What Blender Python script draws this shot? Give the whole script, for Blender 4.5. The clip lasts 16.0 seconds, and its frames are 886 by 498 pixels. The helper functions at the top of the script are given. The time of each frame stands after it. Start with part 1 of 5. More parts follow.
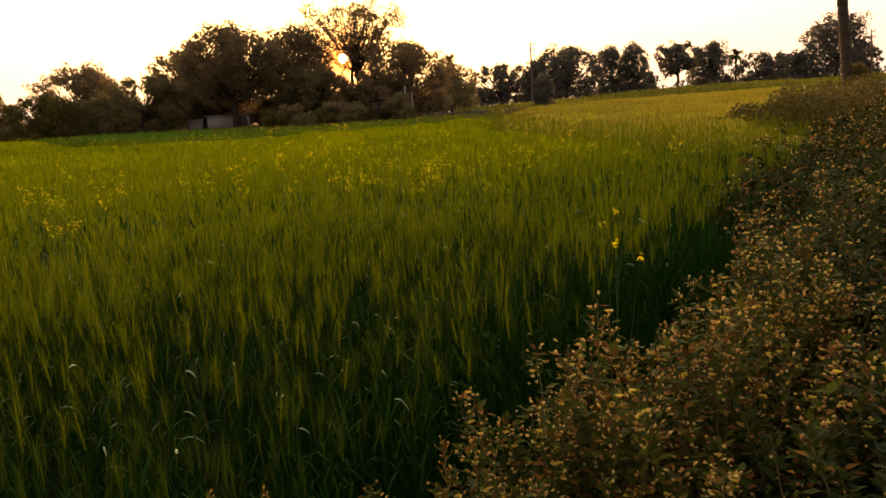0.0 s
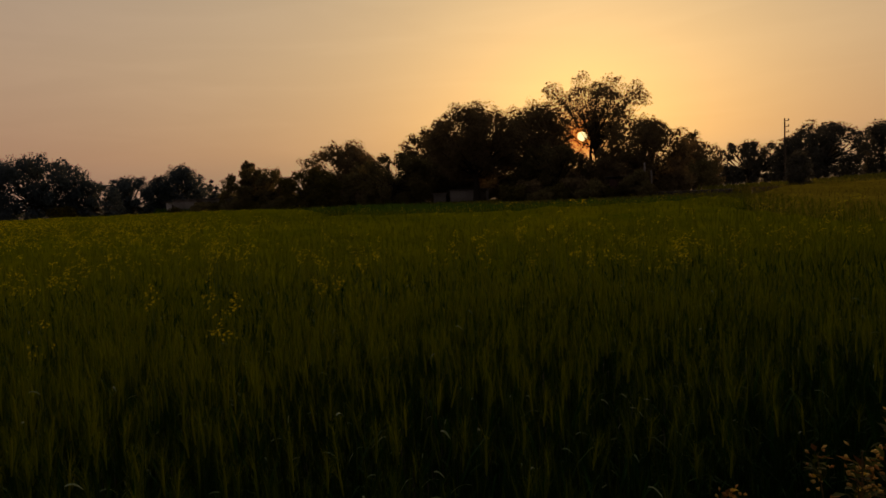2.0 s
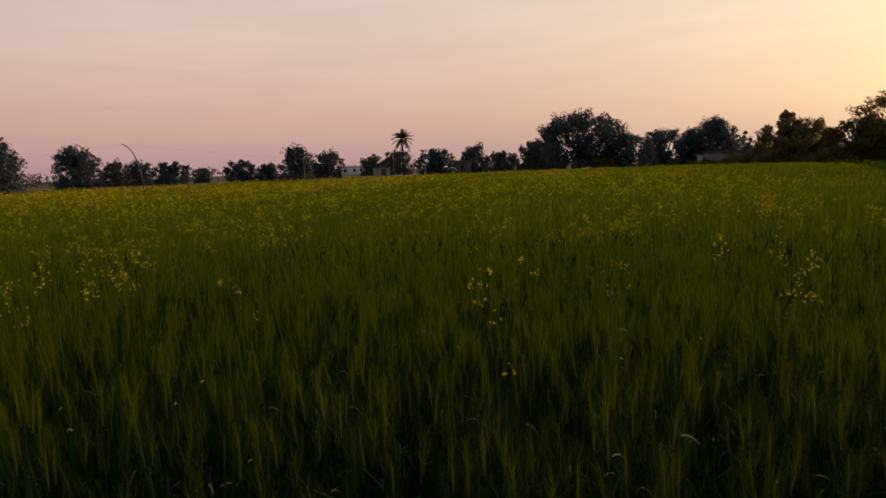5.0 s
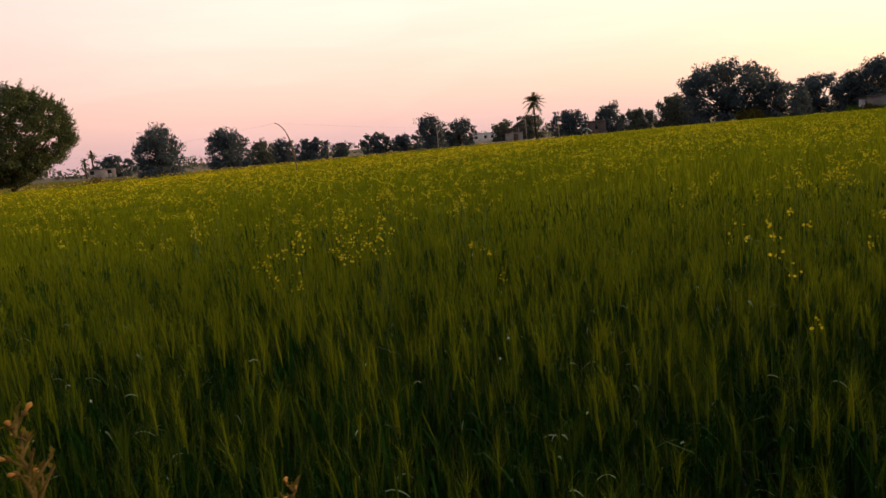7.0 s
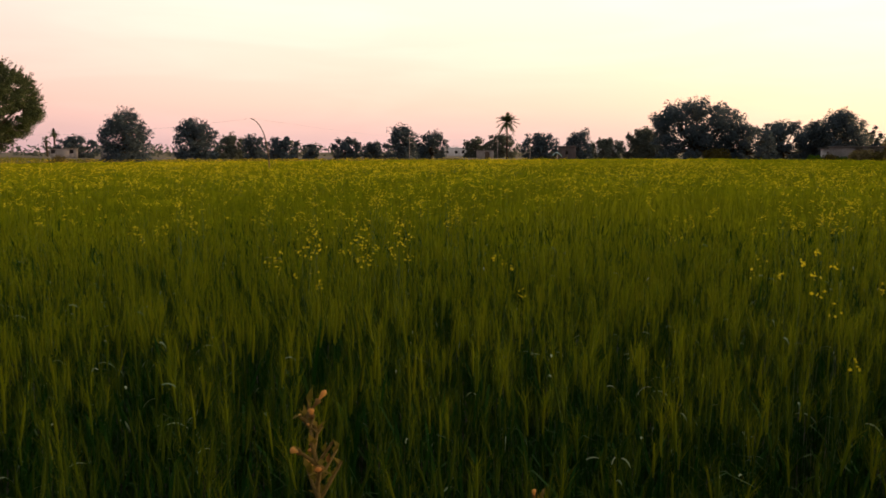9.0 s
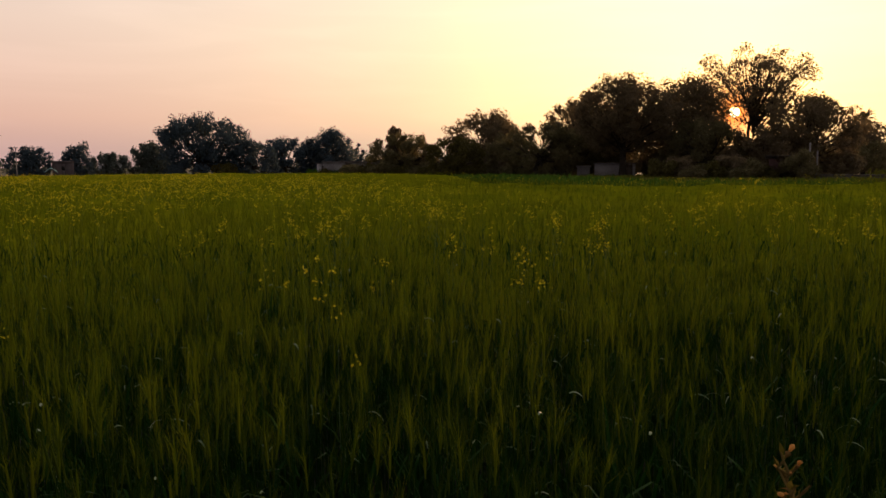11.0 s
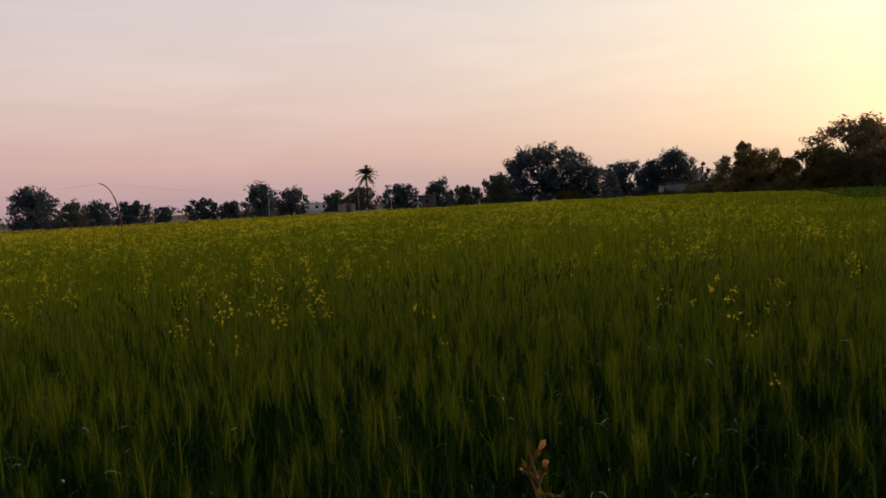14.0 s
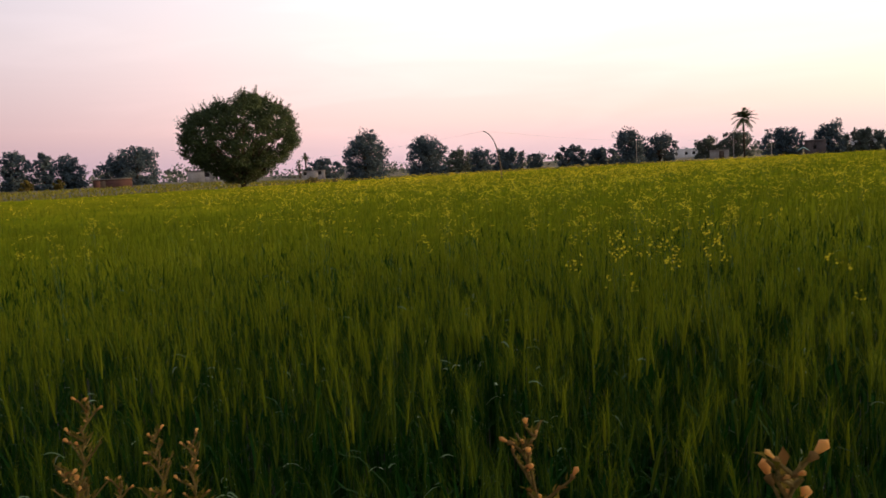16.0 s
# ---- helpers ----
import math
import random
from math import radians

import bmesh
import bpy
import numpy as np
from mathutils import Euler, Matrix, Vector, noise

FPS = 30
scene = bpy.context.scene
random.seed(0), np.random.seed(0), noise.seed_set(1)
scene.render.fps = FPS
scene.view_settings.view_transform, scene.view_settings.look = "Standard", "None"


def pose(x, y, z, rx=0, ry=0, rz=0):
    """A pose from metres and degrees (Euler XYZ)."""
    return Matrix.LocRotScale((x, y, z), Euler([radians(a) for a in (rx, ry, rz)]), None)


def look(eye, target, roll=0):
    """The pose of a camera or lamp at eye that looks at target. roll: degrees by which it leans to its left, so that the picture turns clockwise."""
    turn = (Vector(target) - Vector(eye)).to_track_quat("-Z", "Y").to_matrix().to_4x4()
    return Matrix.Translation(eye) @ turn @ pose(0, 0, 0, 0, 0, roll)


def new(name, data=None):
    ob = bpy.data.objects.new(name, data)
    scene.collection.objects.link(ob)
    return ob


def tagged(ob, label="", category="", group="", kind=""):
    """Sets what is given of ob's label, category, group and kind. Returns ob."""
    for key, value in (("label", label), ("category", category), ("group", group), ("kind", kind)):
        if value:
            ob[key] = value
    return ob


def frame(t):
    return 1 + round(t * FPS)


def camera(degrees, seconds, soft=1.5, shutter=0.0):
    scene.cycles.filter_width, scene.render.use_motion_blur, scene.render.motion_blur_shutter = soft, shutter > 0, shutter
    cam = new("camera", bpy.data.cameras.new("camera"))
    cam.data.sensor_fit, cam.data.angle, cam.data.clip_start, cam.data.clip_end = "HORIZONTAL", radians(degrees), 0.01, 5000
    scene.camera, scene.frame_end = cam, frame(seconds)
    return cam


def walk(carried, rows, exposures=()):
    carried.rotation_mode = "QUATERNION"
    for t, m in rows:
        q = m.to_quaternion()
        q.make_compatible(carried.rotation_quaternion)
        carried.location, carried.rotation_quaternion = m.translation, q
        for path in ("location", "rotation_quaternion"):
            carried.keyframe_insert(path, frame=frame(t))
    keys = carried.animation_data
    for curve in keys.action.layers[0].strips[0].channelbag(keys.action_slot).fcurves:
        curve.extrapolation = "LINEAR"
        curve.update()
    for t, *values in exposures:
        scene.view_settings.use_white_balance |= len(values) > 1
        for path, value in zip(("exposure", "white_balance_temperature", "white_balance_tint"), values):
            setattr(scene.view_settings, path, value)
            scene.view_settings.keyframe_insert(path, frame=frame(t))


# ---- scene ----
cam = camera(61.09, 16.0, shutter=0.12)

PATH = [
    (0.0, pose(-0.000, 0.000, 1.462, 78.95, 3.62, -0.51)),
    (0.5, pose(-0.001, 0.004, 1.459, 81.50, 3.24, -0.09)),
    (1.0, pose(0.008, 0.034, 1.450, 81.74, 1.41, -0.08)),
    (1.5, pose(-0.043, 0.036, 1.458, 84.99, 2.24, 5.41)),
    (2.0, pose(-0.076, 0.010, 1.452, 85.65, 2.75, 17.22)),
    (2.5, pose(-0.129, 0.075, 1.420, 81.71, -0.78, 20.00)),
    (3.0, pose(-0.126, 0.132, 1.439, 80.70, 1.92, 17.66)),
    (3.5, pose(-0.185, 0.154, 1.438, 78.48, 3.15, 19.33)),
    (4.0, pose(-0.279, 0.179, 1.430, 79.46, 3.96, 33.97)),
    (4.5, pose(-0.327, 0.093, 1.432, 83.69, 1.65, 50.99)),
    (5.0, pose(-0.357, 0.027, 1.434, 83.77, 2.22, 55.95)),
    (7.5, pose(-0.607, -0.513, 1.441, 82.24, 4.98, 67.06)),
    (8.0, pose(-0.617, -0.619, 1.432, 84.39, 2.76, 66.79)),
    (8.5, pose(-0.648, -0.641, 1.424, 82.54, -1.42, 68.09)),
    (9.0, pose(-0.714, -0.597, 1.438, 82.64, 0.04, 63.51)),
    (9.5, pose(-0.745, -0.545, 1.420, 83.90, -1.11, 48.70)),
    (10.0, pose(-0.746, -0.493, 1.425, 83.48, 0.10, 26.86)),
    (12.5, pose(-0.805, -0.653, 1.443, 86.49, 2.94, 37.35)),
    (13.0, pose(-0.815, -0.741, 1.450, 89.38, 3.07, 51.04)),
    (13.5, pose(-0.827, -0.762, 1.447, 87.41, 3.62, 51.67)),
    (14.0, pose(-0.833, -0.779, 1.439, 86.26, 3.16, 52.91)),
    (14.5, pose(-0.827, -0.807, 1.437, 86.73, 3.11, 63.56)),
    (15.0, pose(-0.814, -0.838, 1.439, 86.94, 3.08, 69.99)),
    (15.5, pose(-0.860, -0.851, 1.430, 85.14, 3.05, 74.49)),
    (16.0, pose(-0.853, -0.909, 1.417, 83.75, 3.15, 80.28)),
]
# how the camera brightens, darkens and tints: seconds, stops, kelvin, tint
EXPOSURES = [
    (0.0, 0.66, 7300, 10), (1.0, 0.58, 7300, 10), (1.5, 0.22, 7200, 10), (1.8, -0.85, 7000, 10), (2.0, -1.9, 7400, 13),
    (2.5, -0.8, 6600, 10), (3.0, 0.25, 7100, 10), (3.5, 0.25, 7000, 10), (4.0, 0.0, 6900, 10), (4.5, 0.03, 6500, 9),
    (5.0, -0.85, 5950, 9), (7.5, 0.08, 6150, 8), (9.0, 0.07, 6200, 6), (9.5, 0.05, 6500, 8),
    (10.0, -1.1, 6050, 10), (12.3, 0.0, 6100, 10), (12.5, -0.9, 5650, 9), (13.0, -1.15, 5700, 8), (13.5, -0.95, 5600, 7),
    (14.0, -0.7, 5500, 6), (14.5, -0.6, 5500, 6), (15.0, -0.45, 5450, 5), (15.5, -0.4, 5400, 5), (16.0, 0.13, 5400, 4),
]
walk(cam, PATH, EXPOSURES)

# ---- light: a low sun behind the trees, a hazy evening sky ----
SUN_AZ, SUN_EL = 6.6, 3.67  # degrees to the left of +y, degrees up
sun_dir = Vector((-math.sin(radians(SUN_AZ)) * math.cos(radians(SUN_EL)),
                  math.cos(radians(SUN_AZ)) * math.cos(radians(SUN_EL)), math.sin(radians(SUN_EL))))


def make_world():
    world = bpy.data.worlds.new("evening_sky")
    scene.world = world
    world.use_nodes = True
    nt = world.node_tree
    nt.nodes.clear()
    link = nt.links.new
    out = nt.nodes.new("ShaderNodeOutputWorld")
    sky = nt.nodes.new("ShaderNodeTexSky")
    sky.sky_type = "NISHITA"
    sky.sun_disc = False
    sky.sun_elevation = radians(SUN_EL)
    sky.sun_rotation = radians(-SUN_AZ)
    sky.air_density, sky.dust_density, sky.ozone_density = 1.2, 4.0, 1.0
    back = nt.nodes.new("ShaderNodeBackground")
    back.inputs["Strength"].default_value = 0.06
    # dusty haze: a smooth ramp from the horizon up, and a wide aureole round the sun
    coord = nt.nodes.new("ShaderNodeTexCoord")
    sep = nt.nodes.new("ShaderNodeSeparateXYZ")
    link(coord.outputs["Generated"], sep.inputs[0])
    ramp = nt.nodes.new("ShaderNodeValToRGB")
    stops = ((0.0, (0.74, 0.45, 0.43)), (0.06, (1.06, 0.62, 0.49)), (0.17, (1.18, 0.82, 0.65)),
             (0.34, (1.08, 0.89, 0.79)), (1.0, (0.06, 0.065, 0.08)))
    ramp.color_ramp.elements[0].position, ramp.color_ramp.elements[0].color = stops[0][0], (*stops[0][1], 1)
    ramp.color_ramp.elements[1].position, ramp.color_ramp.elements[1].color = stops[-1][0], (*stops[-1][1], 1)
    for p, c in stops[1:-1]:
        ramp.color_ramp.elements.new(p).color = (*c, 1)
    link(sep.outputs["Z"], ramp.inputs[0])
    dot = nt.nodes.new("ShaderNodeVectorMath")
    dot.operation = "DOT_PRODUCT"
    link(coord.outputs["Generated"], dot.inputs[0])
    dot.inputs[1].default_value = sun_dir
    clampd = nt.nodes.new("ShaderNodeMath")
    clampd.operation = "MAXIMUM"
    clampd.inputs[1].default_value = 0.0
    link(dot.outputs["Value"], clampd.inputs[0])
    total = ramp.outputs[0]
    for power, colour in ((5, (0.48, 0.44, 0.13)), (40, (0.50, 0.42, 0.12)), (500, (0.9, 0.55, 0.12))):
        pw = nt.nodes.new("ShaderNodeMath")
        pw.operation = "POWER"
        pw.inputs[1].default_value = power
        link(clampd.outputs[0], pw.inputs[0])
        mul = nt.nodes.new("ShaderNodeVectorMath")
        mul.operation = "SCALE"
        mul.inputs[0].default_value = colour
        link(pw.outputs[0], mul.inputs["Scale"])
        add = nt.nodes.new("ShaderNodeVectorMath")
        add.operation = "ADD"
        link(total, add.inputs[0])
        link(mul.outputs[0], add.inputs[1])
        total = add.outputs[0]
    # faint wisps of high cloud
    stretch = nt.nodes.new("ShaderNodeMapping")
    stretch.inputs["Scale"].default_value = (2.2, 2.2, 16.0)
    stretch.inputs["Rotation"].default_value = (0.06, 0.04, 0)
    link(coord.outputs["Generated"], stretch.inputs["Vector"])
    wisp = nt.nodes.new("ShaderNodeTexNoise")
    wisp.inputs["Scale"].default_value, wisp.inputs["Detail"].default_value, wisp.inputs["Distortion"].default_value = 1.6, 5.0, 0.8
    link(stretch.outputs[0], wisp.inputs["Vector"])
    lift = nt.nodes.new("ShaderNodeMapRange")
    for key, value in (("From Min", 0.45), ("From Max", 0.75), ("To Min", 0.99), ("To Max", 1.06)):
        lift.inputs[key].default_value = value
    link(wisp.outputs[0], lift.inputs["Value"])
    veil = nt.nodes.new("ShaderNodeVectorMath")
    veil.operation = "SCALE"
    link(total, veil.inputs[0])
    link(lift.outputs[0], veil.inputs["Scale"])
    total = veil.outputs[0]
    # sky close to the sun multiplied down to orange, imitating lens bloom
    pw = nt.nodes.new("ShaderNodeMath")
    pw.operation = "POWER"
    pw.inputs[1].default_value = 1500
    link(clampd.outputs[0], pw.inputs[0])
    tint = nt.nodes.new("ShaderNodeMix")
    tint.data_type = "RGBA"
    tint.blend_type = "MULTIPLY"
    link(pw.outputs[0], tint.inputs["Factor"])
    link(total, tint.inputs["A"])
    tint.inputs["B"].default_value = (0.60, 0.24, 0.08, 1)
    total = tint.outputs["Result"]
    # the same painted bloom on the Nishita sky
    low = nt.nodes.new("ShaderNodeMix")
    low.data_type = "RGBA"
    low.blend_type = "MULTIPLY"
    link(pw.outputs[0], low.inputs["Factor"])
    link(sky.outputs[0], low.inputs["A"])
    low.inputs["B"].default_value = (0.45, 0.13, 0.03, 1)
    link(low.outputs["Result"], back.inputs["Color"])
    # the half of the sky away from the sunset is dimmer
    side = nt.nodes.new("ShaderNodeMapRange")
    side.interpolation_type = "SMOOTHSTEP"
    for key, value in (("From Min", -1.0), ("From Max", 0.40), ("To Min", 0.24), ("To Max", 1.0)):
        side.inputs[key].default_value = value
    link(dot.outputs["Value"], side.inputs["Value"])
    dim = nt.nodes.new("ShaderNodeVectorMath")
    dim.operation = "SCALE"
    link(total, dim.inputs[0])
    link(side.outputs[0], dim.inputs["Scale"])
    cool = nt.nodes.new("ShaderNodeMix")
    cool.data_type = "RGBA"
    cool.inputs["A"].default_value, cool.inputs["B"].default_value = (0.86, 0.88, 1.12, 1), (1, 1, 1, 1)
    turn = nt.nodes.new("ShaderNodeMapRange")
    turn.interpolation_type = "SMOOTHSTEP"
    for key, value in (("From Min", -0.8), ("From Max", 0.45)):
        turn.inputs[key].default_value = value
    link(dot.outputs["Value"], turn.inputs["Value"])
    link(turn.outputs[0], cool.inputs["Factor"])
    tinted = nt.nodes.new("ShaderNodeVectorMath")
    tinted.operation = "MULTIPLY"
    link(dim.outputs[0], tinted.inputs[0])
    link(cool.outputs["Result"], tinted.inputs[1])
    total = tinted.outputs[0]
    haze = nt.nodes.new("ShaderNodeBackground")
    haze.inputs["Strength"].default_value = 1.08
    link(total, haze.inputs["Color"])
    both = nt.nodes.new("ShaderNodeAddShader")
    link(back.outputs[0], both.inputs[0])
    link(haze.outputs[0], both.inputs[1])
    link(both.outputs[0], out.inputs["Surface"])


make_world()

lamp = bpy.data.lights.new("sun", "SUN")
lamp.energy, lamp.angle, lamp.color = 5.0, radians(0.6), (1.0, 0.55, 0.24)
sun_lamp = new("sun", lamp)
lamp_dir = Vector((-math.sin(radians(6.6)), math.cos(radians(6.6)), math.tan(radians(5.0))))
sun_lamp.matrix_world = look(lamp_dir * 200, (0, 0, 0))


# ---- materials ----
def material(name):
    m = bpy.data.materials.new(name)
    m.use_nodes = True
    nt = m.node_tree
    bsdf = nt.nodes["Principled BSDF"]
    return m, nt, bsdf


def surface(name, dark, light, scale=6.0, rough=0.85, bump=0.3, island=0.0, translucent=0.0, fine=None, metal=0.0, per_object=0.0, spec=0.5):
    """A two-scale noisy surface. island: how far each loose piece goes its own way; translucent: light let through."""
    m, nt, bsdf = material(name)
    link = nt.links.new
    coord = nt.nodes.new("ShaderNodeTexCoord")
    n1 = nt.nodes.new("ShaderNodeTexNoise")
    n1.inputs["Scale"].default_value, n1.inputs["Detail"].default_value = scale, 4
    n2 = nt.nodes.new("ShaderNodeTexNoise")
    n2.inputs["Scale"].default_value, n2.inputs["Detail"].default_value = fine or scale * 9, 3
    for n in (n1, n2):
        link(coord.outputs["Object"], n.inputs["Vector"])
    mean = nt.nodes.new("ShaderNodeMath")
    mean.operation = "MULTIPLY_ADD"
    mean.inputs[1].default_value = 0.5
    link(n1.outputs[0], mean.inputs[0])
    half = nt.nodes.new("ShaderNodeMath")
    half.operation = "MULTIPLY"
    half.inputs[1].default_value = 0.5
    link(n2.outputs[0], half.inputs[0])
    link(half.outputs[0], mean.inputs[2])
    fac = mean.outputs[0]
    stretch = nt.nodes.new("ShaderNodeMapRange")
    stretch.inputs["From Min"].default_value, stretch.inputs["From Max"].default_value = 0.33, 0.67
    link(fac, stretch.inputs["Value"])
    fac = stretch.outputs[0]
    if island or per_object:
        rnd = nt.nodes.new("ShaderNodeNewGeometry" if island else "ShaderNodeObjectInfo")
        mix = nt.nodes.new("ShaderNodeMix")
        mix.inputs["Factor"].default_value = island or per_object
        link(fac, mix.inputs["A"])
        link(rnd.outputs["Random Per Island" if island else "Random"], mix.inputs["B"])
        fac = mix.outputs["Result"]
    col = nt.nodes.new("ShaderNodeMix")
    col.data_type = "RGBA"
    col.inputs["A"].default_value, col.inputs["B"].default_value = (*dark, 1), (*light, 1)
    link(fac, col.inputs["Factor"])
    link(col.outputs["Result"], bsdf.inputs["Base Color"])
    bsdf.inputs["Roughness"].default_value, bsdf.inputs["Metallic"].default_value = rough, metal
    bsdf.inputs["Specular IOR Level"].default_value = spec
    if bump:
        b = nt.nodes.new("ShaderNodeBump")
        b.inputs["Strength"].default_value, b.inputs["Distance"].default_value = bump, 0.02
        link(mean.outputs[0], b.inputs["Height"])
        link(b.outputs[0], bsdf.inputs["Normal"])
    if translucent:
        tr = nt.nodes.new("ShaderNodeBsdfTranslucent")
        link(col.outputs["Result"], tr.inputs["Color"])
        ms = nt.nodes.new("ShaderNodeMixShader")
        ms.inputs[0].default_value = translucent
        link(bsdf.outputs[0], ms.inputs[1])
        link(tr.outputs[0], ms.inputs[2])
        link(ms.outputs[0], nt.nodes["Material Output"].inputs["Surface"])
    return m


M_SOIL = surface("dry_soil", (0.014, 0.012, 0.006), (0.040, 0.032, 0.016), 1.2, 0.95, 0.6)
M_GROUND = surface("dry_grass_ground", (0.030, 0.030, 0.010), (0.085, 0.072, 0.026), 0.12, 0.95, 0.4, fine=3.0)
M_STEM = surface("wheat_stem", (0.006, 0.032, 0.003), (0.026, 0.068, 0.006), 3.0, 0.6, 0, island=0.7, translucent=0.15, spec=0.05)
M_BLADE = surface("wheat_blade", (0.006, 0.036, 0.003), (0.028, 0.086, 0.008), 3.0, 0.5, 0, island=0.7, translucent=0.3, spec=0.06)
# greener copy of the ear colour, darkened as shade for wheat near the walk
M_EAR_SHADED = surface("shaded_wheat_ear", (0.034, 0.074, 0.003), (0.120, 0.155, 0.006), 3.0, 0.7, 0, island=0.7, translucent=0.4, spec=0.1)
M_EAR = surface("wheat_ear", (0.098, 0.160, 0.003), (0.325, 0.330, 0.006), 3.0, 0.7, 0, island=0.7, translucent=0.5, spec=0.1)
# pale base colour painted as glints, beside the real gloss
M_GLINT = surface("pale_blade_glint", (0.10, 0.19, 0.05), (0.30, 0.38, 0.17), 9.0, 0.32, 0, island=0.8, translucent=0.3, spec=0.6)
M_CANOPY = surface("wheat_canopy", (0.120, 0.155, 0.003), (0.285, 0.275, 0.006), 0.5, 0.9, 0.5, fine=9.0, spec=0.0)
M_MUSTARD = surface("mustard_petal", (0.78, 0.60, 0.01), (0.95, 0.80, 0.03), 8.0, 0.6, 0, island=0.6, translucent=0.5, spec=0.05)
M_MSTEM = surface("mustard_stem", (0.06, 0.12, 0.025), (0.12, 0.19, 0.05), 6.0, 0.6, 0, island=0.5)
M_WEED = surface("weed_leaf", (0.012, 0.026, 0.002), (0.135, 0.155, 0.012), 14.0, 0.5, 0, island=0.85, translucent=0.42, spec=0.08)
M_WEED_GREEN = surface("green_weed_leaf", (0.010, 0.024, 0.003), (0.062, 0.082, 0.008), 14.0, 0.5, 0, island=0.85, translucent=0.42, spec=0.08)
# olive leaf greyed: the haze over the far crop is in this colour
M_LEAF_HAZE = surface("hazed_olive_leaf", (0.075, 0.076, 0.062), (0.150, 0.146, 0.118), 0.4, 0.7, 0, island=0.3, translucent=0.4, spec=0.1)
M_DRYLEAF = surface("withered_leaf", (0.060, 0.026, 0.008), (0.360, 0.180, 0.040), 14.0, 0.75, 0, island=0.85, translucent=0.25, spec=0.03)
M_WSTEM = surface("weed_stem", (0.090, 0.070, 0.025), (0.200, 0.150, 0.065), 20.0, 0.7, 0.2, spec=0.03)
M_BUD = surface("weed_flower", (0.680, 0.360, 0.120), (0.980, 0.820, 0.300), 20.0, 0.55, 0, island=0.85, translucent=0.5, spec=0.05)
M_SPRIG = surface("sprig_stem", (0.110, 0.080, 0.020), (0.230, 0.160, 0.042), 60.0, 0.8, 0.2, spec=0.1)
M_SPRIGLEAF = surface("sprig_leaf", (0.100, 0.090, 0.010), (0.300, 0.220, 0.036), 40.0, 0.7, 0, island=0.8, translucent=0.4, spec=0.05)
M_CALYX = surface("sprig_calyx", (0.150, 0.090, 0.024), (0.340, 0.200, 0.060), 80.0, 0.8, 0.2, island=0.6, translucent=0.3, spec=0.05)
M_PETAL = surface("sprig_petal", (0.660, 0.300, 0.070), (0.950, 0.640, 0.170), 90.0, 0.6, 0, island=0.7, translucent=0.45, spec=0.1)
M_BARK = surface("bark", (0.030, 0.024, 0.018), (0.085, 0.066, 0.048), 5.0, 0.95, 0.8, spec=0.12)
# both grove leaf colours are browned and lightened to imitate haze and sun glare
M_LEAF = surface("tree_leaf", (0.130, 0.100, 0.054), (0.250, 0.188, 0.100), 0.4, 0.6, 0, island=0.3, translucent=0.6, spec=0.12)
M_LEAF_DARK = surface("dense_tree_leaf", (0.110, 0.098, 0.042), (0.220, 0.180, 0.078), 0.4, 0.6, 0, island=0.3, translucent=0.55, spec=0.12)
M_MUD = surface("mud_wall", (0.075, 0.062, 0.060), (0.15, 0.125, 0.12), 1.5, 0.95, 0.4)
# blue mixed into the leaf colour stands in for haze before the skyline trees
M_LEAF_BLUE_HAZE = surface("blue_hazed_leaf", (0.045, 0.070, 0.084), (0.100, 0.132, 0.152), 0.4, 0.7, 0, island=0.3, translucent=0.35, spec=0.1)
M_LEAF_FINE = surface("thorn_tree_leaf", (0.032, 0.052, 0.022), (0.085, 0.110, 0.046), 0.4, 0.6, 0, island=0.6, translucent=0.3, spec=0.12)
# leaf colour lightened and greyed to paint in the distance haze
M_LEAF_PALE_HAZE = surface("pale_hazed_leaf", (0.062, 0.078, 0.062), (0.125, 0.145, 0.115), 0.3, 0.8, 0, island=0.3, translucent=0.25, spec=0.12)
M_FROND = surface("palm_frond", (0.035, 0.050, 0.016), (0.090, 0.100, 0.035), 1.0, 0.55, 0, island=0.5, translucent=0.2, spec=0.12)
M_SHRUB = surface("shrub_leaf", (0.060, 0.055, 0.012), (0.150, 0.125, 0.030), 0.6, 0.7, 0, island=0.7, translucent=0.3, spec=0.12)
M_BAND = surface("green_weeds", (0.040, 0.105, 0.010), (0.130, 0.215, 0.022), 0.6, 0.7, 0, island=0.7, translucent=0.4, spec=0.03)
M_GOLD = surface("ripe_crop", (0.190, 0.150, 0.016), (0.400, 0.310, 0.040), 0.3, 0.8, 0, island=0.6, translucent=0.4, spec=0.12)
M_GOLD_MASS = surface("ripe_crop_mass", (0.200, 0.165, 0.012), (0.360, 0.285, 0.030), 0.5, 0.9, 0.5, fine=9.0, spec=0.0)
M_PETAL_YELLOW = surface("open_weed_petal", (0.80, 0.52, 0.04), (0.95, 0.74, 0.12), 20.0, 0.55, 0, island=0.6, translucent=0.35, spec=0.05)
M_PALECROP = surface("pale_crop", (0.115, 0.130, 0.014), (0.240, 0.225, 0.035), 0.15, 0.8, 0, island=0.6, translucent=0.35, spec=0.05)
M_PLASTER = surface("grey_plaster", (0.22, 0.20, 0.18), (0.42, 0.39, 0.36), 0.9, 0.9, 0.3)
M_WHITE = surface("whitewash", (0.62, 0.61, 0.59), (0.86, 0.85, 0.82), 0.8, 0.85, 0.2)
M_BRICK = surface("red_brick", (0.050, 0.026, 0.022), (0.105, 0.050, 0.040), 3.0, 0.9, 0.5, per_object=0.6)
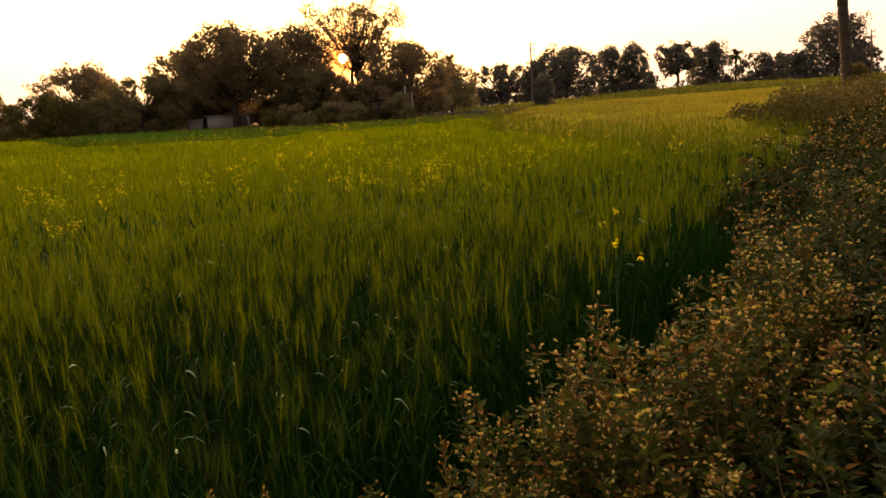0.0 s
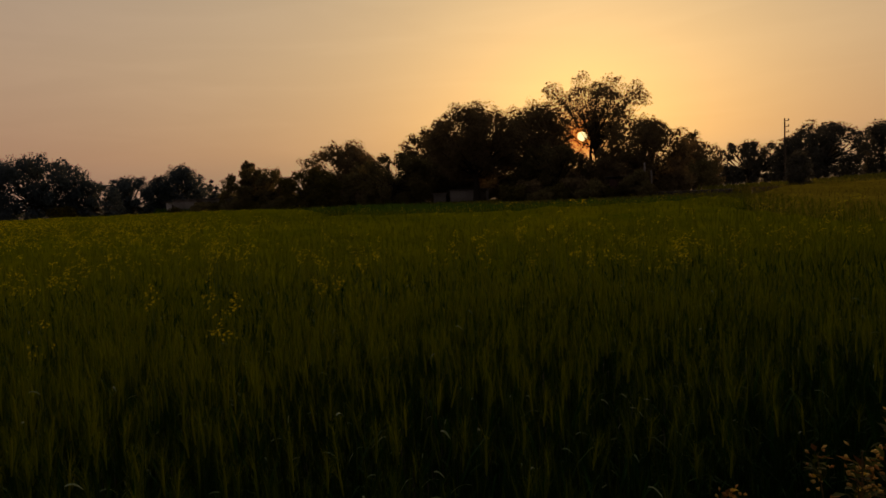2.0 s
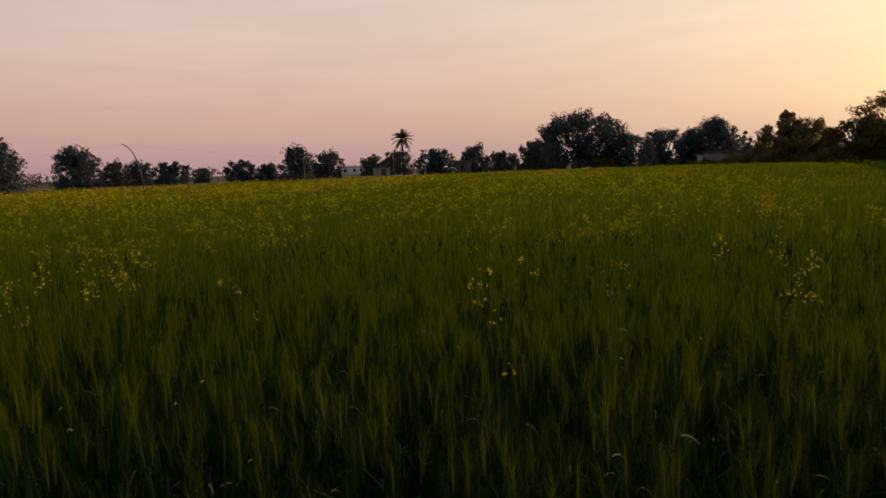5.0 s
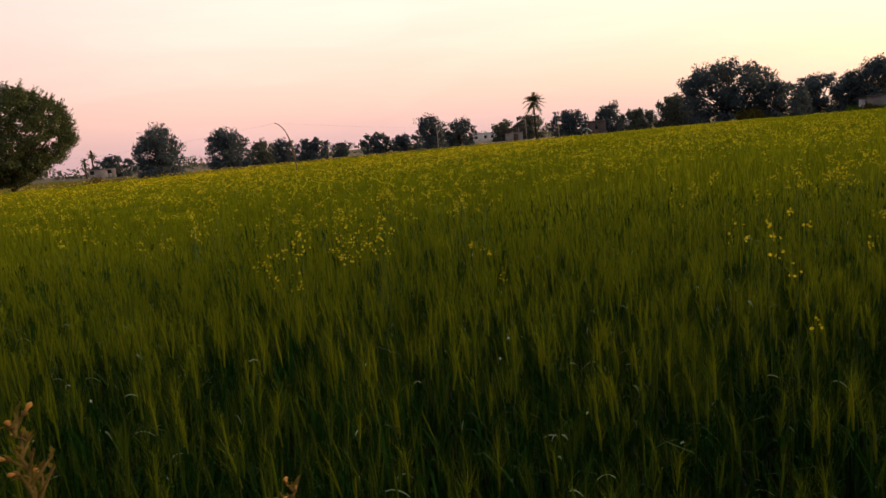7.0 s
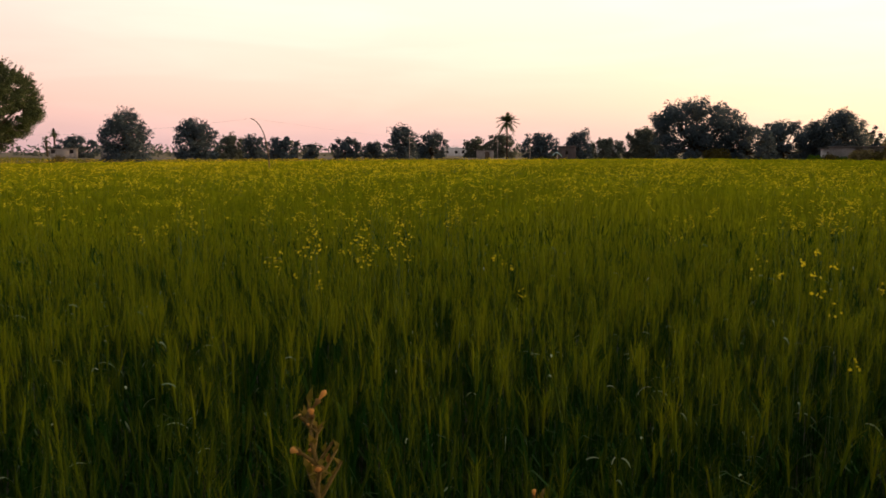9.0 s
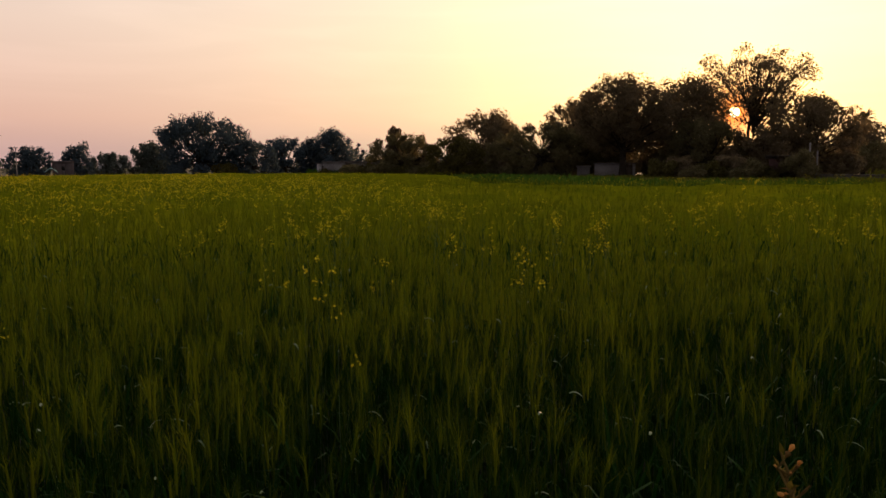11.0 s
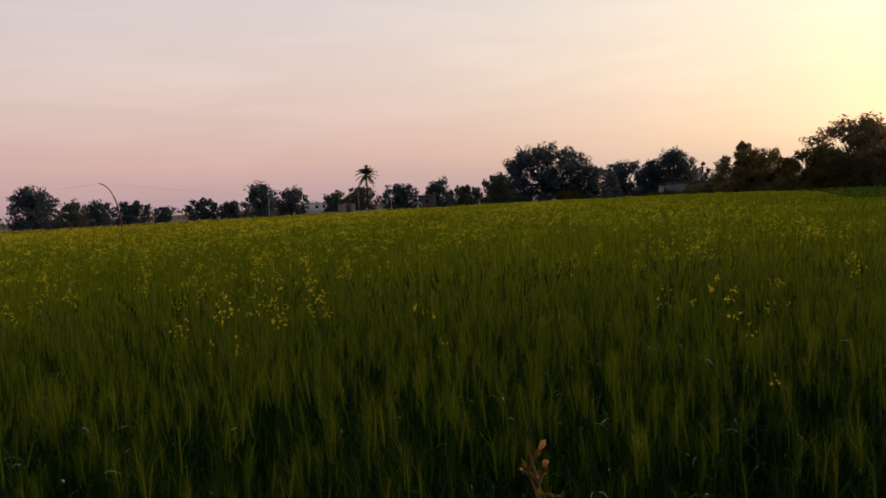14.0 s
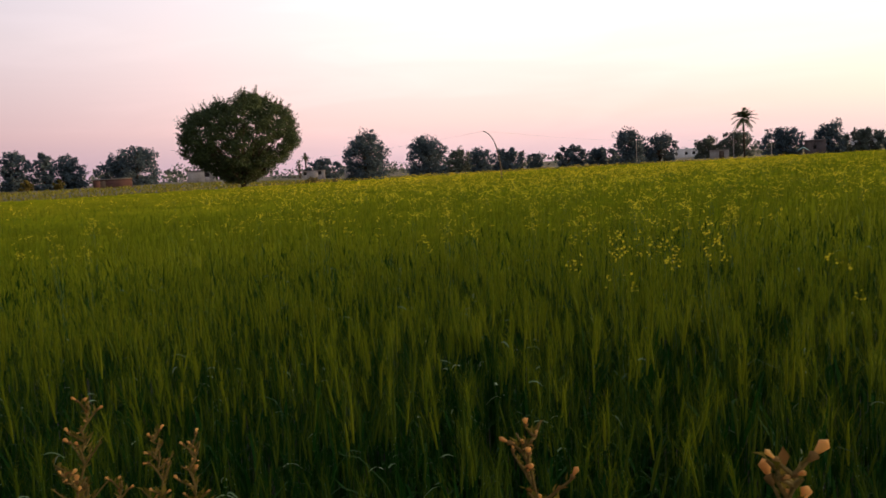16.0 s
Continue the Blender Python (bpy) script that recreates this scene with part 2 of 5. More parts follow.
M_ROOF = surface("corrugated_roof", (0.10, 0.09, 0.085), (0.24, 0.21, 0.19), 1.0, 0.6, 0.2, metal=0.3)
M_TEAL = surface("teal_tarpaulin", (0.10, 0.30, 0.32), (0.20, 0.45, 0.46), 2.0, 0.5, 0.4)
M_DARK = surface("dark_opening_panel", (0.012, 0.011, 0.010), (0.03, 0.028, 0.025), 2.0, 0.9, 0)
M_CONCRETE = surface("concrete_pole", (0.20, 0.19, 0.17), (0.36, 0.34, 0.31), 3.0, 0.9, 0.3)
M_WOOD = surface("weathered_wood", (0.07, 0.05, 0.035), (0.17, 0.125, 0.085), 6.0, 0.85, 0.5)
M_METAL = surface("dull_steel", (0.12, 0.12, 0.12), (0.24, 0.24, 0.23), 6.0, 0.5, 0.1, metal=0.8)
M_STONE = surface("fieldstone", (0.07, 0.06, 0.045), (0.15, 0.13, 0.10), 2.5, 0.95, 0.6, per_object=0.6)


# ---- mesh helpers ----
rng = np.random.default_rng(7)


def mesh_of(name, verts, faces, mats, index=None, smooth=False):
    """A mesh from arrays: verts (n, 3), faces (m, 3 or 4); index: a material number for each face."""
    verts, faces = np.asarray(verts, np.float32), np.asarray(faces, np.int32)
    me = bpy.data.meshes.new(name)
    k = faces.shape[1]
    me.vertices.add(len(verts))
    me.vertices.foreach_set("co", verts.ravel())
    me.loops.add(faces.size)
    me.loops.foreach_set("vertex_index", faces.ravel())
    me.polygons.add(len(faces))
    me.polygons.foreach_set("loop_start", np.arange(0, faces.size, k, dtype=np.int32))
    for m in mats if isinstance(mats, (list, tuple)) else [mats]:
        me.materials.append(m)
    if index is not None:
        me.polygons.foreach_set("material_index", np.asarray(index, np.int32))
    if smooth:
        me.polygons.foreach_set("use_smooth", np.ones(len(faces), bool))
    me.update(calc_edges=True)
    return me


class Build:
    """Gathers verts and triangles with a material number."""

    def __init__(self):
        self.v, self.f, self.m, self.n = [], [], [], 0

    def add(self, verts, tris, mat=0):
        verts, tris = np.asarray(verts, float), np.asarray(tris, int)
        self.v.append(verts)
        self.f.append(tris + self.n)
        self.m.append(np.full(len(tris), mat))
        self.n += len(verts)

    def quads(self, verts, quads, mat=0):
        q = np.asarray(quads, int)
        self.add(verts, np.concatenate([q[:, [0, 1, 2]], q[:, [0, 2, 3]]]), mat)

    def tube(self, pts, radii, sides=6, mat=0, cap=True):
        pts = np.asarray(pts, float)
        radii = np.broadcast_to(radii, len(pts))
        t = np.gradient(pts, axis=0)
        t /= np.linalg.norm(t, axis=1)[:, None] + 1e-9
        ref = np.where(np.abs(t[:, 2:3]) > 0.9, [[1.0, 0, 0]], [[0, 0, 1.0]])
        a = np.cross(t, ref)
        a /= np.linalg.norm(a, axis=1)[:, None]
        b = np.cross(t, a)
        th = np.linspace(0, 2 * np.pi, sides, endpoint=False)
        ring = pts[:, None] + radii[:, None, None] * (a[:, None] * np.cos(th)[:, None] + b[:, None] * np.sin(th)[:, None])
        i, j = np.meshgrid(np.arange(len(pts) - 1), np.arange(sides), indexing="ij")
        j2 = (j + 1) % sides
        q = np.stack([i * sides + j, i * sides + j2, (i + 1) * sides + j2, (i + 1) * sides + j], -1).reshape(-1, 4)
        self.quads(ring.reshape(-1, 3), q, mat)
        if cap:
            n = len(pts)
            v = np.concatenate([ring[-1], pts[-1:] + t[-1:] * radii[-1] * 0.4])
            self.add(v, [[k, (k + 1) % sides, sides] for k in range(sides)], mat)

    def box(self, lo, hi, mat=0, bevel=0.0):
        (x0, y0, z0), (x1, y1, z1) = lo, hi
        if bevel:
            bm = bmesh.new()
            bmesh.ops.create_cube(bm, size=1)
            for v in bm.verts:
                v.co = Vector(((x0 + x1) / 2 + v.co.x * (x1 - x0), (y0 + y1) / 2 + v.co.y * (y1 - y0), (z0 + z1) / 2 + v.co.z * (z1 - z0)))
            bmesh.ops.bevel(bm, geom=bm.edges[:], offset=bevel, segments=1, affect="EDGES")
            bmesh.ops.triangulate(bm, faces=bm.faces[:])
            bm.verts.index_update()
            self.add([v.co[:] for v in bm.verts], [[v.index for v in f.verts] for f in bm.faces], mat)
            bm.free()
            return
        v = [(x, y, z) for z in (z0, z1) for y in (y0, y1) for x in (x0, x1)]
        self.quads(v, [(0, 2, 3, 1), (4, 5, 7, 6), (0, 1, 5, 4), (2, 6, 7, 3), (0, 4, 6, 2), (1, 3, 7, 5)], mat)

    def mesh(self, name, mats, smooth=False):
        return mesh_of(name, np.concatenate(self.v), np.concatenate(self.f), mats, np.concatenate(self.m), smooth)


def part(name, b, mats, parent, label="", smooth=False):
    ob = new(name, b.mesh(name, mats, smooth) if isinstance(b, Build) else b)
    ob.parent = parent
    if label:
        tagged(ob, label)
    return ob


def thing(name, x, y, z, turn, label, category, group="", kind=""):
    ob = new(name)
    ob.empty_display_size = 0.2
    ob.matrix_basis = pose(x, y, z, 0, 0, turn)
    return tagged(ob, label, category, group, kind)


def smoothstep(a, b, v):
    t = np.clip((np.asarray(v, float) - a) / (b - a), 0, 1)
    return t * t * (3 - 2 * t)


def rise(x, y):
    """The height of the ground: flat by the field, rising a little far off on both sides."""
    x, y = np.asarray(x, float), np.asarray(y, float)
    r, az = np.hypot(x, y), np.degrees(np.arctan2(-x, y))
    right = 0.95 * smoothstep(40, 150, r) * smoothstep(-4, -20, az) * smoothstep(-170, -120, az)
    left = 1.15 * smoothstep(50, 170, r) * smoothstep(86, 100, az) * smoothstep(170, 130, az)
    return right + left


def wave(x, y, s, seed=0):
    """A cheap smooth noise, about -1 to 1."""
    x, y = np.asarray(x) / s, np.asarray(y) / s
    return (np.sin(1.7 * x + 2.3 * y + seed) + np.sin(-2.9 * x + 1.3 * y + 2.1 * seed + 1) + np.sin(4.1 * x + 3.7 * y + 0.7 * seed + 2)
            + np.sin(-5.3 * x + 6.1 * y + 1.3 * seed)) / 3.0


def inside(px, py, poly):
    hit = np.zeros(len(px), bool)
    for (x0, y0), (x1, y1) in zip(poly, poly[1:] + poly[:1]):
        cross = ((y0 > py) != (y1 > py)) & (px < (x1 - x0) * (py - y0) / ((y1 - y0) or 1e-9) + x0)
        hit ^= cross
    return hit


# the field's edge: a straight bank; s runs along it (ahead), o is the distance into the field
EDGE, ALONG, INTO = np.array([0.1, 1.4]), np.array([0.559, 0.829]), np.array([-0.829, 0.559])


def bank(s, o):
    p = EDGE + np.multiply.outer(s, ALONG) + np.multiply.outer(o, INTO)
    return p


FIELD = [(-24.35, -34.36), (2.55, 5.74), (5.0, 10.0), (5.3, 12.0), (4.0, 17.0), (3.3, 26.0), (4.5, 40.0), (1.0, 42.0), (-2.0, 31.0), (-6.0, 27.0), (-10.0, 27.5),
         (-14.0, 32.0), (-20.0, 44.0), (-31.0, 57.0), (-44.0, 63.0), (-62.0, 53.0), (-62.0, 4.0), (-56.0, -8.0), (-50.0, -40.0)]

# ---- ground: one sheet to the horizon ----


def make_ground():
    radii = np.concatenate([np.linspace(0.4, 12, 30), np.geomspace(13, 3500, 60)])
    n = 144
    th = np.linspace(0, 2 * np.pi, n, endpoint=False)
    x, y = np.outer(radii, np.cos(th)), np.outer(radii, np.sin(th))
    z = rise(x, y) + 0.015 * wave(x, y, 0.9) * (np.hypot(x, y) < 40)
    v = np.concatenate([[[0, 0, 0]], np.stack([x, y, z], -1).reshape(-1, 3)])
    i, j = np.meshgrid(np.arange(len(radii) - 1), np.arange(n), indexing="ij")
    j2 = (j + 1) % n
    q = np.stack([1 + i * n + j, 1 + (i + 1) * n + j, 1 + (i + 1) * n + j2, 1 + i * n + j2], -1).reshape(-1, 4)
    cap = np.stack([np.zeros(n, int), 1 + np.arange(n), 1 + (np.arange(n) + 1) % n, np.zeros(n, int)], -1)
    tris = np.concatenate([q[:, :3], q[:, [0, 2, 3]], cap[:, :3]])
    ob = new("ground", mesh_of("ground", v, tris, M_GROUND, smooth=True))
    tagged(ob, "flat dry farm ground with sparse grass reaching the horizon", "ground", kind="structure")


def make_soil():
    """The ploughed soil of the crop, a sheet just above the ground."""
    bm = bmesh.new()
    bm.faces.new([bm.verts.new((x, y, 0.04)) for x, y in FIELD])
    bmesh.ops.triangulate(bm, faces=bm.faces[:])
    bmesh.ops.recalc_face_normals(bm, faces=bm.faces[:])
    me = bpy.data.meshes.new("field_soil")
    bm.to_mesh(me)
    bm.free()
    me.materials.append(M_SOIL)
    ob = new("field_soil", me)
    tagged(ob, "dark bare soil under the green wheat", "soil", kind="structure")


make_ground()
make_soil()

# ---- wheat ----


def wheat_template(seed, stem_sides, leaves, leaf_cuts, awns, ear_rings, width=1.0, ear_size=1.0, thin=1.0, anthers=0, low=0.34):
    """One tiller, 1 m high at scale 1: stem, blades, a bearded ear."""
    r = np.random.default_rng(seed)
    b = Build()
    top = 0.81
    bend = r.normal(0, 0.02, 2)
    if stem_sides >= 3:
        zs = np.array([0.0, 0.42, top])
        b.tube(np.stack([bend[0] * zs**2, bend[1] * zs**2, zs], 1), np.array([0.0026, 0.0022, 0.0016]) * width, stem_sides, 0, cap=False)
    else:
        w = 0.003 * width
        b.add([(-w, 0, 0), (w, 0, 0), (bend[0] * top**2, bend[1] * top**2, top)], [(0, 1, 2)], 0)
    for k in range(leaves):
        z0 = (low + (0.70 - low) * (k + r.uniform(0.2, 0.8)) / leaves) if leaves > 1 else r.uniform(0.4, 0.6)
        a = r.uniform(0, 2 * np.pi)
        d, side = np.array([np.cos(a), np.sin(a)]), np.array([-np.sin(a), np.cos(a)])
        length, w, droop = r.uniform(0.14, 0.25), r.uniform(0.0032, 0.0058) * width, r.uniform(0.0, 1.0) ** 1.6
        ts = np.linspace(0, 1, leaf_cuts + 1)
        out = length * (0.35 * ts + 0.45 * droop * ts**2)
        up = length * (0.95 * ts - 0.85 * droop * ts**3)
        ww = w * np.clip(np.minimum(0.6 + 2 * ts, 2.2 * (1 - ts)), 0, 1)
        v = []
        for t_out, t_up, t_w in zip(out, up, ww):
            c = d * t_out
            v += [(*(c - side * t_w), z0 + t_up), (*(c + side * t_w), z0 + t_up)]
        q = [(2 * i, 2 * i + 1, 2 * i + 3, 2 * i + 2) for i in range(leaf_cuts)]
        b.quads(v, q, 1)
    lean = np.append(bend * 1.6 + r.normal(0, 0.09, 2), 1.0)
    lean /= np.linalg.norm(lean)
    base = np.array([bend[0] * top**2, bend[1] * top**2, top])
    ear = r.uniform(0.085, 0.11) * (0.5 + 0.5 * ear_size)
    ts = np.linspace(0, 1, ear_rings)
    rad = 0.0036 * width * ear_size * np.array([0.45, 1.0, 0.9, 0.35])[np.linspace(0, 3, ear_rings).astype(int)]
    b.tube(base + np.outer(ts * ear, lean), rad, 4 if stem_sides >= 3 else 3, 2, cap=False)
    for k in range(awns):
        t = r.uniform(0.1, 1.0)
        a = r.uniform(0, 2 * np.pi)
        o = np.array([np.cos(a), np.sin(a), 0])
        p = base + lean * ear * t
        way = lean + o * r.uniform(0.15, 1.05)
        tip = p + way * r.uniform(0.045, 0.088) * ear_size
        s = np.cross(way, o)
        s = s / np.linalg.norm(s) * 0.0009 * width * thin
        b.add([p - s, p + s, tip], [(0, 1, 2)], 2)
    # anther flecks in the pale glint colour, so the ears seem to sparkle
    for k in range(anthers):
        a, z = r.uniform(0, 2 * np.pi), r.uniform(-0.35, 0.95)
        o = np.array([np.cos(a), np.sin(a), 0])
        p = base + lean * ear * z + o * 0.0055
        b.add([p, p + o * 0.0012 + np.array([0, 0, -0.0032]), p + np.array([o[1], -o[0], 0]) * 0.0013 + np.array([0, 0, -0.002])], [(0, 1, 2)], 3)
    return np.concatenate(b.v), np.concatenate(b.f), np.concatenate(b.m)


def scatter(n, box, near, far, poly, seed):
    """Random spots of the field between two distances from the walk, on the side that is ever seen."""
    r = np.random.default_rng(seed)
    x, y = r.uniform(box[0], box[1], n), r.uniform(box[2], box[3], n)
    d = np.hypot(x + 0.5, y + 0.4)
    az = np.degrees(np.arctan2(-(x + 0.5), y + 0.4))
    ok = (d >= near) & (d < far) & (az > -44) & (az < 128)
    x, y = x[ok], y[ok]
    ok = inside(x, y, poly)
    return x[ok], y[ok]


def wheat_height(x, y):
    return 0.89 + 0.035 * wave(x, y, 1.1) + 0.03 * wave(x, y, 7.0, 3) + 0.04 * wave(x, y, 0.36, 9)


def spread(name, templates, x, y, scale, mats, label, lean=0.035, zs=0.0, category="wheat", seed=1):
    """Lays templates of one topology at the given spots, as one mesh."""
    r = np.random.default_rng(seed)
    n = len(x)
    tv = np.stack([t[0] for t in templates])
    tf, tm = templates[0][1], templates[0][2]
    pick = r.integers(0, len(templates), n)
    v = tv[pick] * scale[:, None, None]
    a = r.uniform(0, 2 * np.pi, n)
    c, s = np.cos(a)[:, None], np.sin(a)[:, None]
    vx, vy = v[..., 0] * c - v[..., 1] * s, v[..., 0] * s + v[..., 1] * c
    lx, ly = r.normal(0, lean, n), r.normal(0, lean, n)
    h = v[..., 2]
    out = np.stack([x[:, None] + vx + lx[:, None] * h, y[:, None] + vy + ly[:, None] * h, zs + h + 0 * vx], -1)
    nv = tv.shape[1]
    faces = (tf[None] + (np.arange(n) * nv)[:, None, None]).reshape(-1, 3)
    ob = new(name, mesh_of(name, out.reshape(-1, 3), faces, mats, np.tile(tm, n)))
    return tagged(ob, label, category, kind="stuff")


def make_wheat():
    mats = [M_STEM, M_BLADE, M_EAR, M_GLINT]
    x, y = scatter(90000, (-7.5, 5.5, -7.5, 7.0), 0.0, 5.8, FIELD, 11)
    r = np.random.default_rng(15)
    d = np.hypot(x + 0.5, y + 0.4)
    keep = d < r.uniform(3.2, 5.8, len(x))
    x, y, d = x[keep], y[keep], d[keep]
    x, y, d = x[:10400], y[:10400], d[:10400]
    o = (x - EDGE[0]) * INTO[0] + (y - EDGE[1]) * INTO[1]
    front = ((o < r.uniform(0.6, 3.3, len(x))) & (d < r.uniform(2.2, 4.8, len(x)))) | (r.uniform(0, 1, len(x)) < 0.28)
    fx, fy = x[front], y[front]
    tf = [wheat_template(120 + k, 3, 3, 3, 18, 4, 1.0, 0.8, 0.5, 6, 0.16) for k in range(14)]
    spread("wheat_at_the_edge", tf, fx, fy, wheat_height(fx, fy) * rng.normal(0.93, 0.09, len(fx)), [M_STEM, M_BLADE, M_EAR_SHADED, M_GLINT],
           "slender greener wheat at the crop's edge, ears coloured darker for shade", seed=6)
    x, y = x[~front], y[~front]
    t0 = [wheat_template(k, 3, 2, 3, 34, 4, 1.0, 1.05, 0.55, 3) for k in range(14)]
    spread("wheat_by_the_bank", t0, x, y, wheat_height(x, y) * rng.normal(1.0, 0.06, len(x)), mats,
           "dense green bearded wheat with ochre ears beside the bank", seed=2)
    x, y = scatter(190000, (-17, 7, -17, 17), 3.2, 15.5, FIELD, 12)
    d = np.hypot(x + 0.5, y + 0.4)
    keep = (d > r.uniform(3.2, 5.8, len(x))) & (d < r.uniform(12.0, 15.5, len(x)))
    x, y = x[keep][:25000], y[keep][:25000]
    t1 = [wheat_template(50 + k, 1, 1, 2, 12, 2, 1.9, 1.1, 0.62) for k in range(14)]
    spread("wheat_further_in", t1, x, y, wheat_height(x, y) * rng.normal(1.0, 0.06, len(x)), mats,
           "green bearded wheat with ochre ears filling the field", seed=3)
    x, y = scatter(170000, (-36, 8, -36, 31), 12.0, 34.0, FIELD, 13)
    keep = np.hypot(x + 0.5, y + 0.4) > r.uniform(12.0, 15.5, len(x))
    x, y = x[keep][:23000], y[keep][:23000]
    global FAR_WHEAT
    FAR_WHEAT = t2 = [wheat_template(90 + k, 1, 0, 1, 3, 2, 4.0) for k in range(14)]
    spread("wheat_mid_field", t2, x, y, wheat_height(x, y) * rng.normal(1.0, 0.06, len(x)), mats,
           "green bearded wheat in the middle of the field", seed=4)
    x, y = scatter(90000, (-62, 8, -40, 64), 34.0, 90.0, FIELD, 14)
    x, y = x[:12500], y[:12500]
    spread("wheat_far_field", t2, x, y, wheat_height(x, y) * rng.normal(1.0, 0.06, len(x)), mats,
           "green wheat at the far end of the field", seed=5)


make_wheat()


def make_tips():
    """Bent leaf tips among the near wheat, their pale colour imitating glints of sky."""
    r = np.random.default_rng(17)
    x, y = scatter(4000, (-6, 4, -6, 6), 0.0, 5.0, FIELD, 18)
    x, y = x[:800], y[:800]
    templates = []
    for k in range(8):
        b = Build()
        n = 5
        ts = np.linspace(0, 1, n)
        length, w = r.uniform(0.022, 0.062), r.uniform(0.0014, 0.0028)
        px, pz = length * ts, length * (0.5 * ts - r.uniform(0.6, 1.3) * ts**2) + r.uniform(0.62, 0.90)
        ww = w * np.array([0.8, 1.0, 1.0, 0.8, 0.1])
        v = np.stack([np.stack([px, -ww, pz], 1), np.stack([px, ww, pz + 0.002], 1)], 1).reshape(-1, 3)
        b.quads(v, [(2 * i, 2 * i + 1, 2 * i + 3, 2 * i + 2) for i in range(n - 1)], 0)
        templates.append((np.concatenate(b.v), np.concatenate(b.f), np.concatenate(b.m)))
    spread("bent_leaf_tips", templates, x, y, np.full(len(x), 0.97), [M_GLINT], "bent leaf tips among the near wheat, coloured pale as sky glints", 0.03, 0.0, "leaf tips", 19)


make_tips()


def make_canopy(name, poly, mat, label, category, drop):
    """The closed mass of leaves below the ears, away from the bank."""
    px, py = [q[0] for q in poly], [q[1] for q in poly]
    xs, ys = np.meshgrid(np.arange(min(px), max(px), 0.5), np.arange(min(py), max(py), 0.5), indexing="ij")
    d = np.hypot(xs + 0.5, ys + 0.4)
    rim = np.full(xs.shape, 99.0)
    for (x0, y0), (x1, y1) in zip(poly, poly[1:] + poly[:1]):
        t = np.clip(((xs - x0) * (x1 - x0) + (ys - y0) * (y1 - y0)) / ((x1 - x0) ** 2 + (y1 - y0) ** 2), 0, 1)
        rim = np.minimum(rim, np.hypot(xs - x0 - t * (x1 - x0), ys - y0 - t * (y1 - y0)))
    keep = d > 6
    for ox, oy in ((-0.9, 0), (0.9, 0), (0, -0.9), (0, 0.9)):
        keep &= inside(xs.ravel() + ox, ys.ravel() + oy, poly).reshape(xs.shape)
    z = wheat_height(xs, ys) - drop - 0.62 * smoothstep(11.5, 5.5, d) - 0.5 * smoothstep(3.0, 0.7, rim) + rng.normal(0, 0.03, xs.shape) + rise(xs, ys)
    idx = np.arange(xs.size).reshape(xs.shape)
    ok = keep[:-1, :-1] & keep[1:, :-1] & keep[1:, 1:] & keep[:-1, 1:]
    q = np.stack([idx[:-1, :-1][ok], idx[1:, :-1][ok], idx[1:, 1:][ok], idx[:-1, 1:][ok]], -1)
    used, inv = np.unique(q, return_inverse=True)
    ob = new(name, mesh_of(name, np.stack([xs, ys, z], -1).reshape(-1, 3)[used], inv.reshape(-1, 4), mat))
    tagged(ob, label, category, kind="stuff")


make_canopy("wheat_leaf_mass", FIELD, M_CANOPY, "closed green leaf mass below the wheat ears", "wheat", 0.16)
RIPE = [(8.2, 14.2), (4.9, 10.8), (2.2, 15.5), (0.6, 25.0), (1.6, 40.0), (5, 62), (36, 74), (22, 34), (13, 22)]
make_canopy("ripening_leaf_mass", RIPE, M_GOLD_MASS, "closed straw-yellow mass below the ripening ears", "wheat", 0.20)


def make_ripening():
    x, y = scatter(60000, (3, 37, 14, 76), 10.0, 90.0, RIPE, 16)
    x, y = x[:9500], y[:9500]
    spread("ripening_crop", FAR_WHEAT, x, y, wheat_height(x, y) * rng.normal(0.97, 0.06, len(x)), [M_PALECROP, M_PALECROP, M_GOLD, M_GOLD],
           "strip of straw-yellow ripening wheat beyond the green", seed=7)


make_ripening()

# ---- tufts: other crops and weeds ----


def tuft_template(seed, blades, width, spread_out):
    r = np.random.default_rng(seed)
    b = Build()
    for k in range(blades):
        a, o = r.uniform(0, 2 * np.pi), r.uniform(0.1, 1.0) * spread_out
        d, s = np.array([np.cos(a), np.sin(a), 0]), np.array([-np.sin(a), np.cos(a), 0])
        h = r.uniform(0.6, 1.0)
        p = d * o * 0.3
        m = d * o * 0.7 + np.array([0, 0, h * 0.6])
        t = d * o + np.array([0, 0, h])
        w = width * r.uniform(0.6, 1.2)
        b.add([p, m - s * w, m + s * w, t], [(0, 2, 1), (1, 2, 3)], 0)
    return np.concatenate(b.v), np.concatenate(b.f), np.concatenate(b.m)


def crop(name, poly, n, height, width, out, mat, label, category, seed):
    r = np.random.default_rng(seed)
    px, py = [p[0] for p in poly], [p[1] for p in poly]
    x, y = r.uniform(min(px), max(px), n * 3), r.uniform(min(py), max(py), n * 3)
    ok = inside(x, y, poly)
    x, y = x[ok][:n], y[ok][:n]
    t = [tuft_template(seed * 20 + k, 3, width * 1.5, out) for k in range(10)]
    sc = height * r.normal(1, 0.15, len(x)).clip(0.5, 1.5)
    v = spread(name, t, x, y, sc, [mat], label, 0.08, 0.0, category, seed)
    co = np.empty(len(v.data.vertices) * 3, np.float32)
    v.data.vertices.foreach_get("co", co)
    co = co.reshape(-1, 3)
    co[:, 2] += rise(co[:, 0], co[:, 1])
    v.data.vertices.foreach_set("co", co.ravel())
    return v


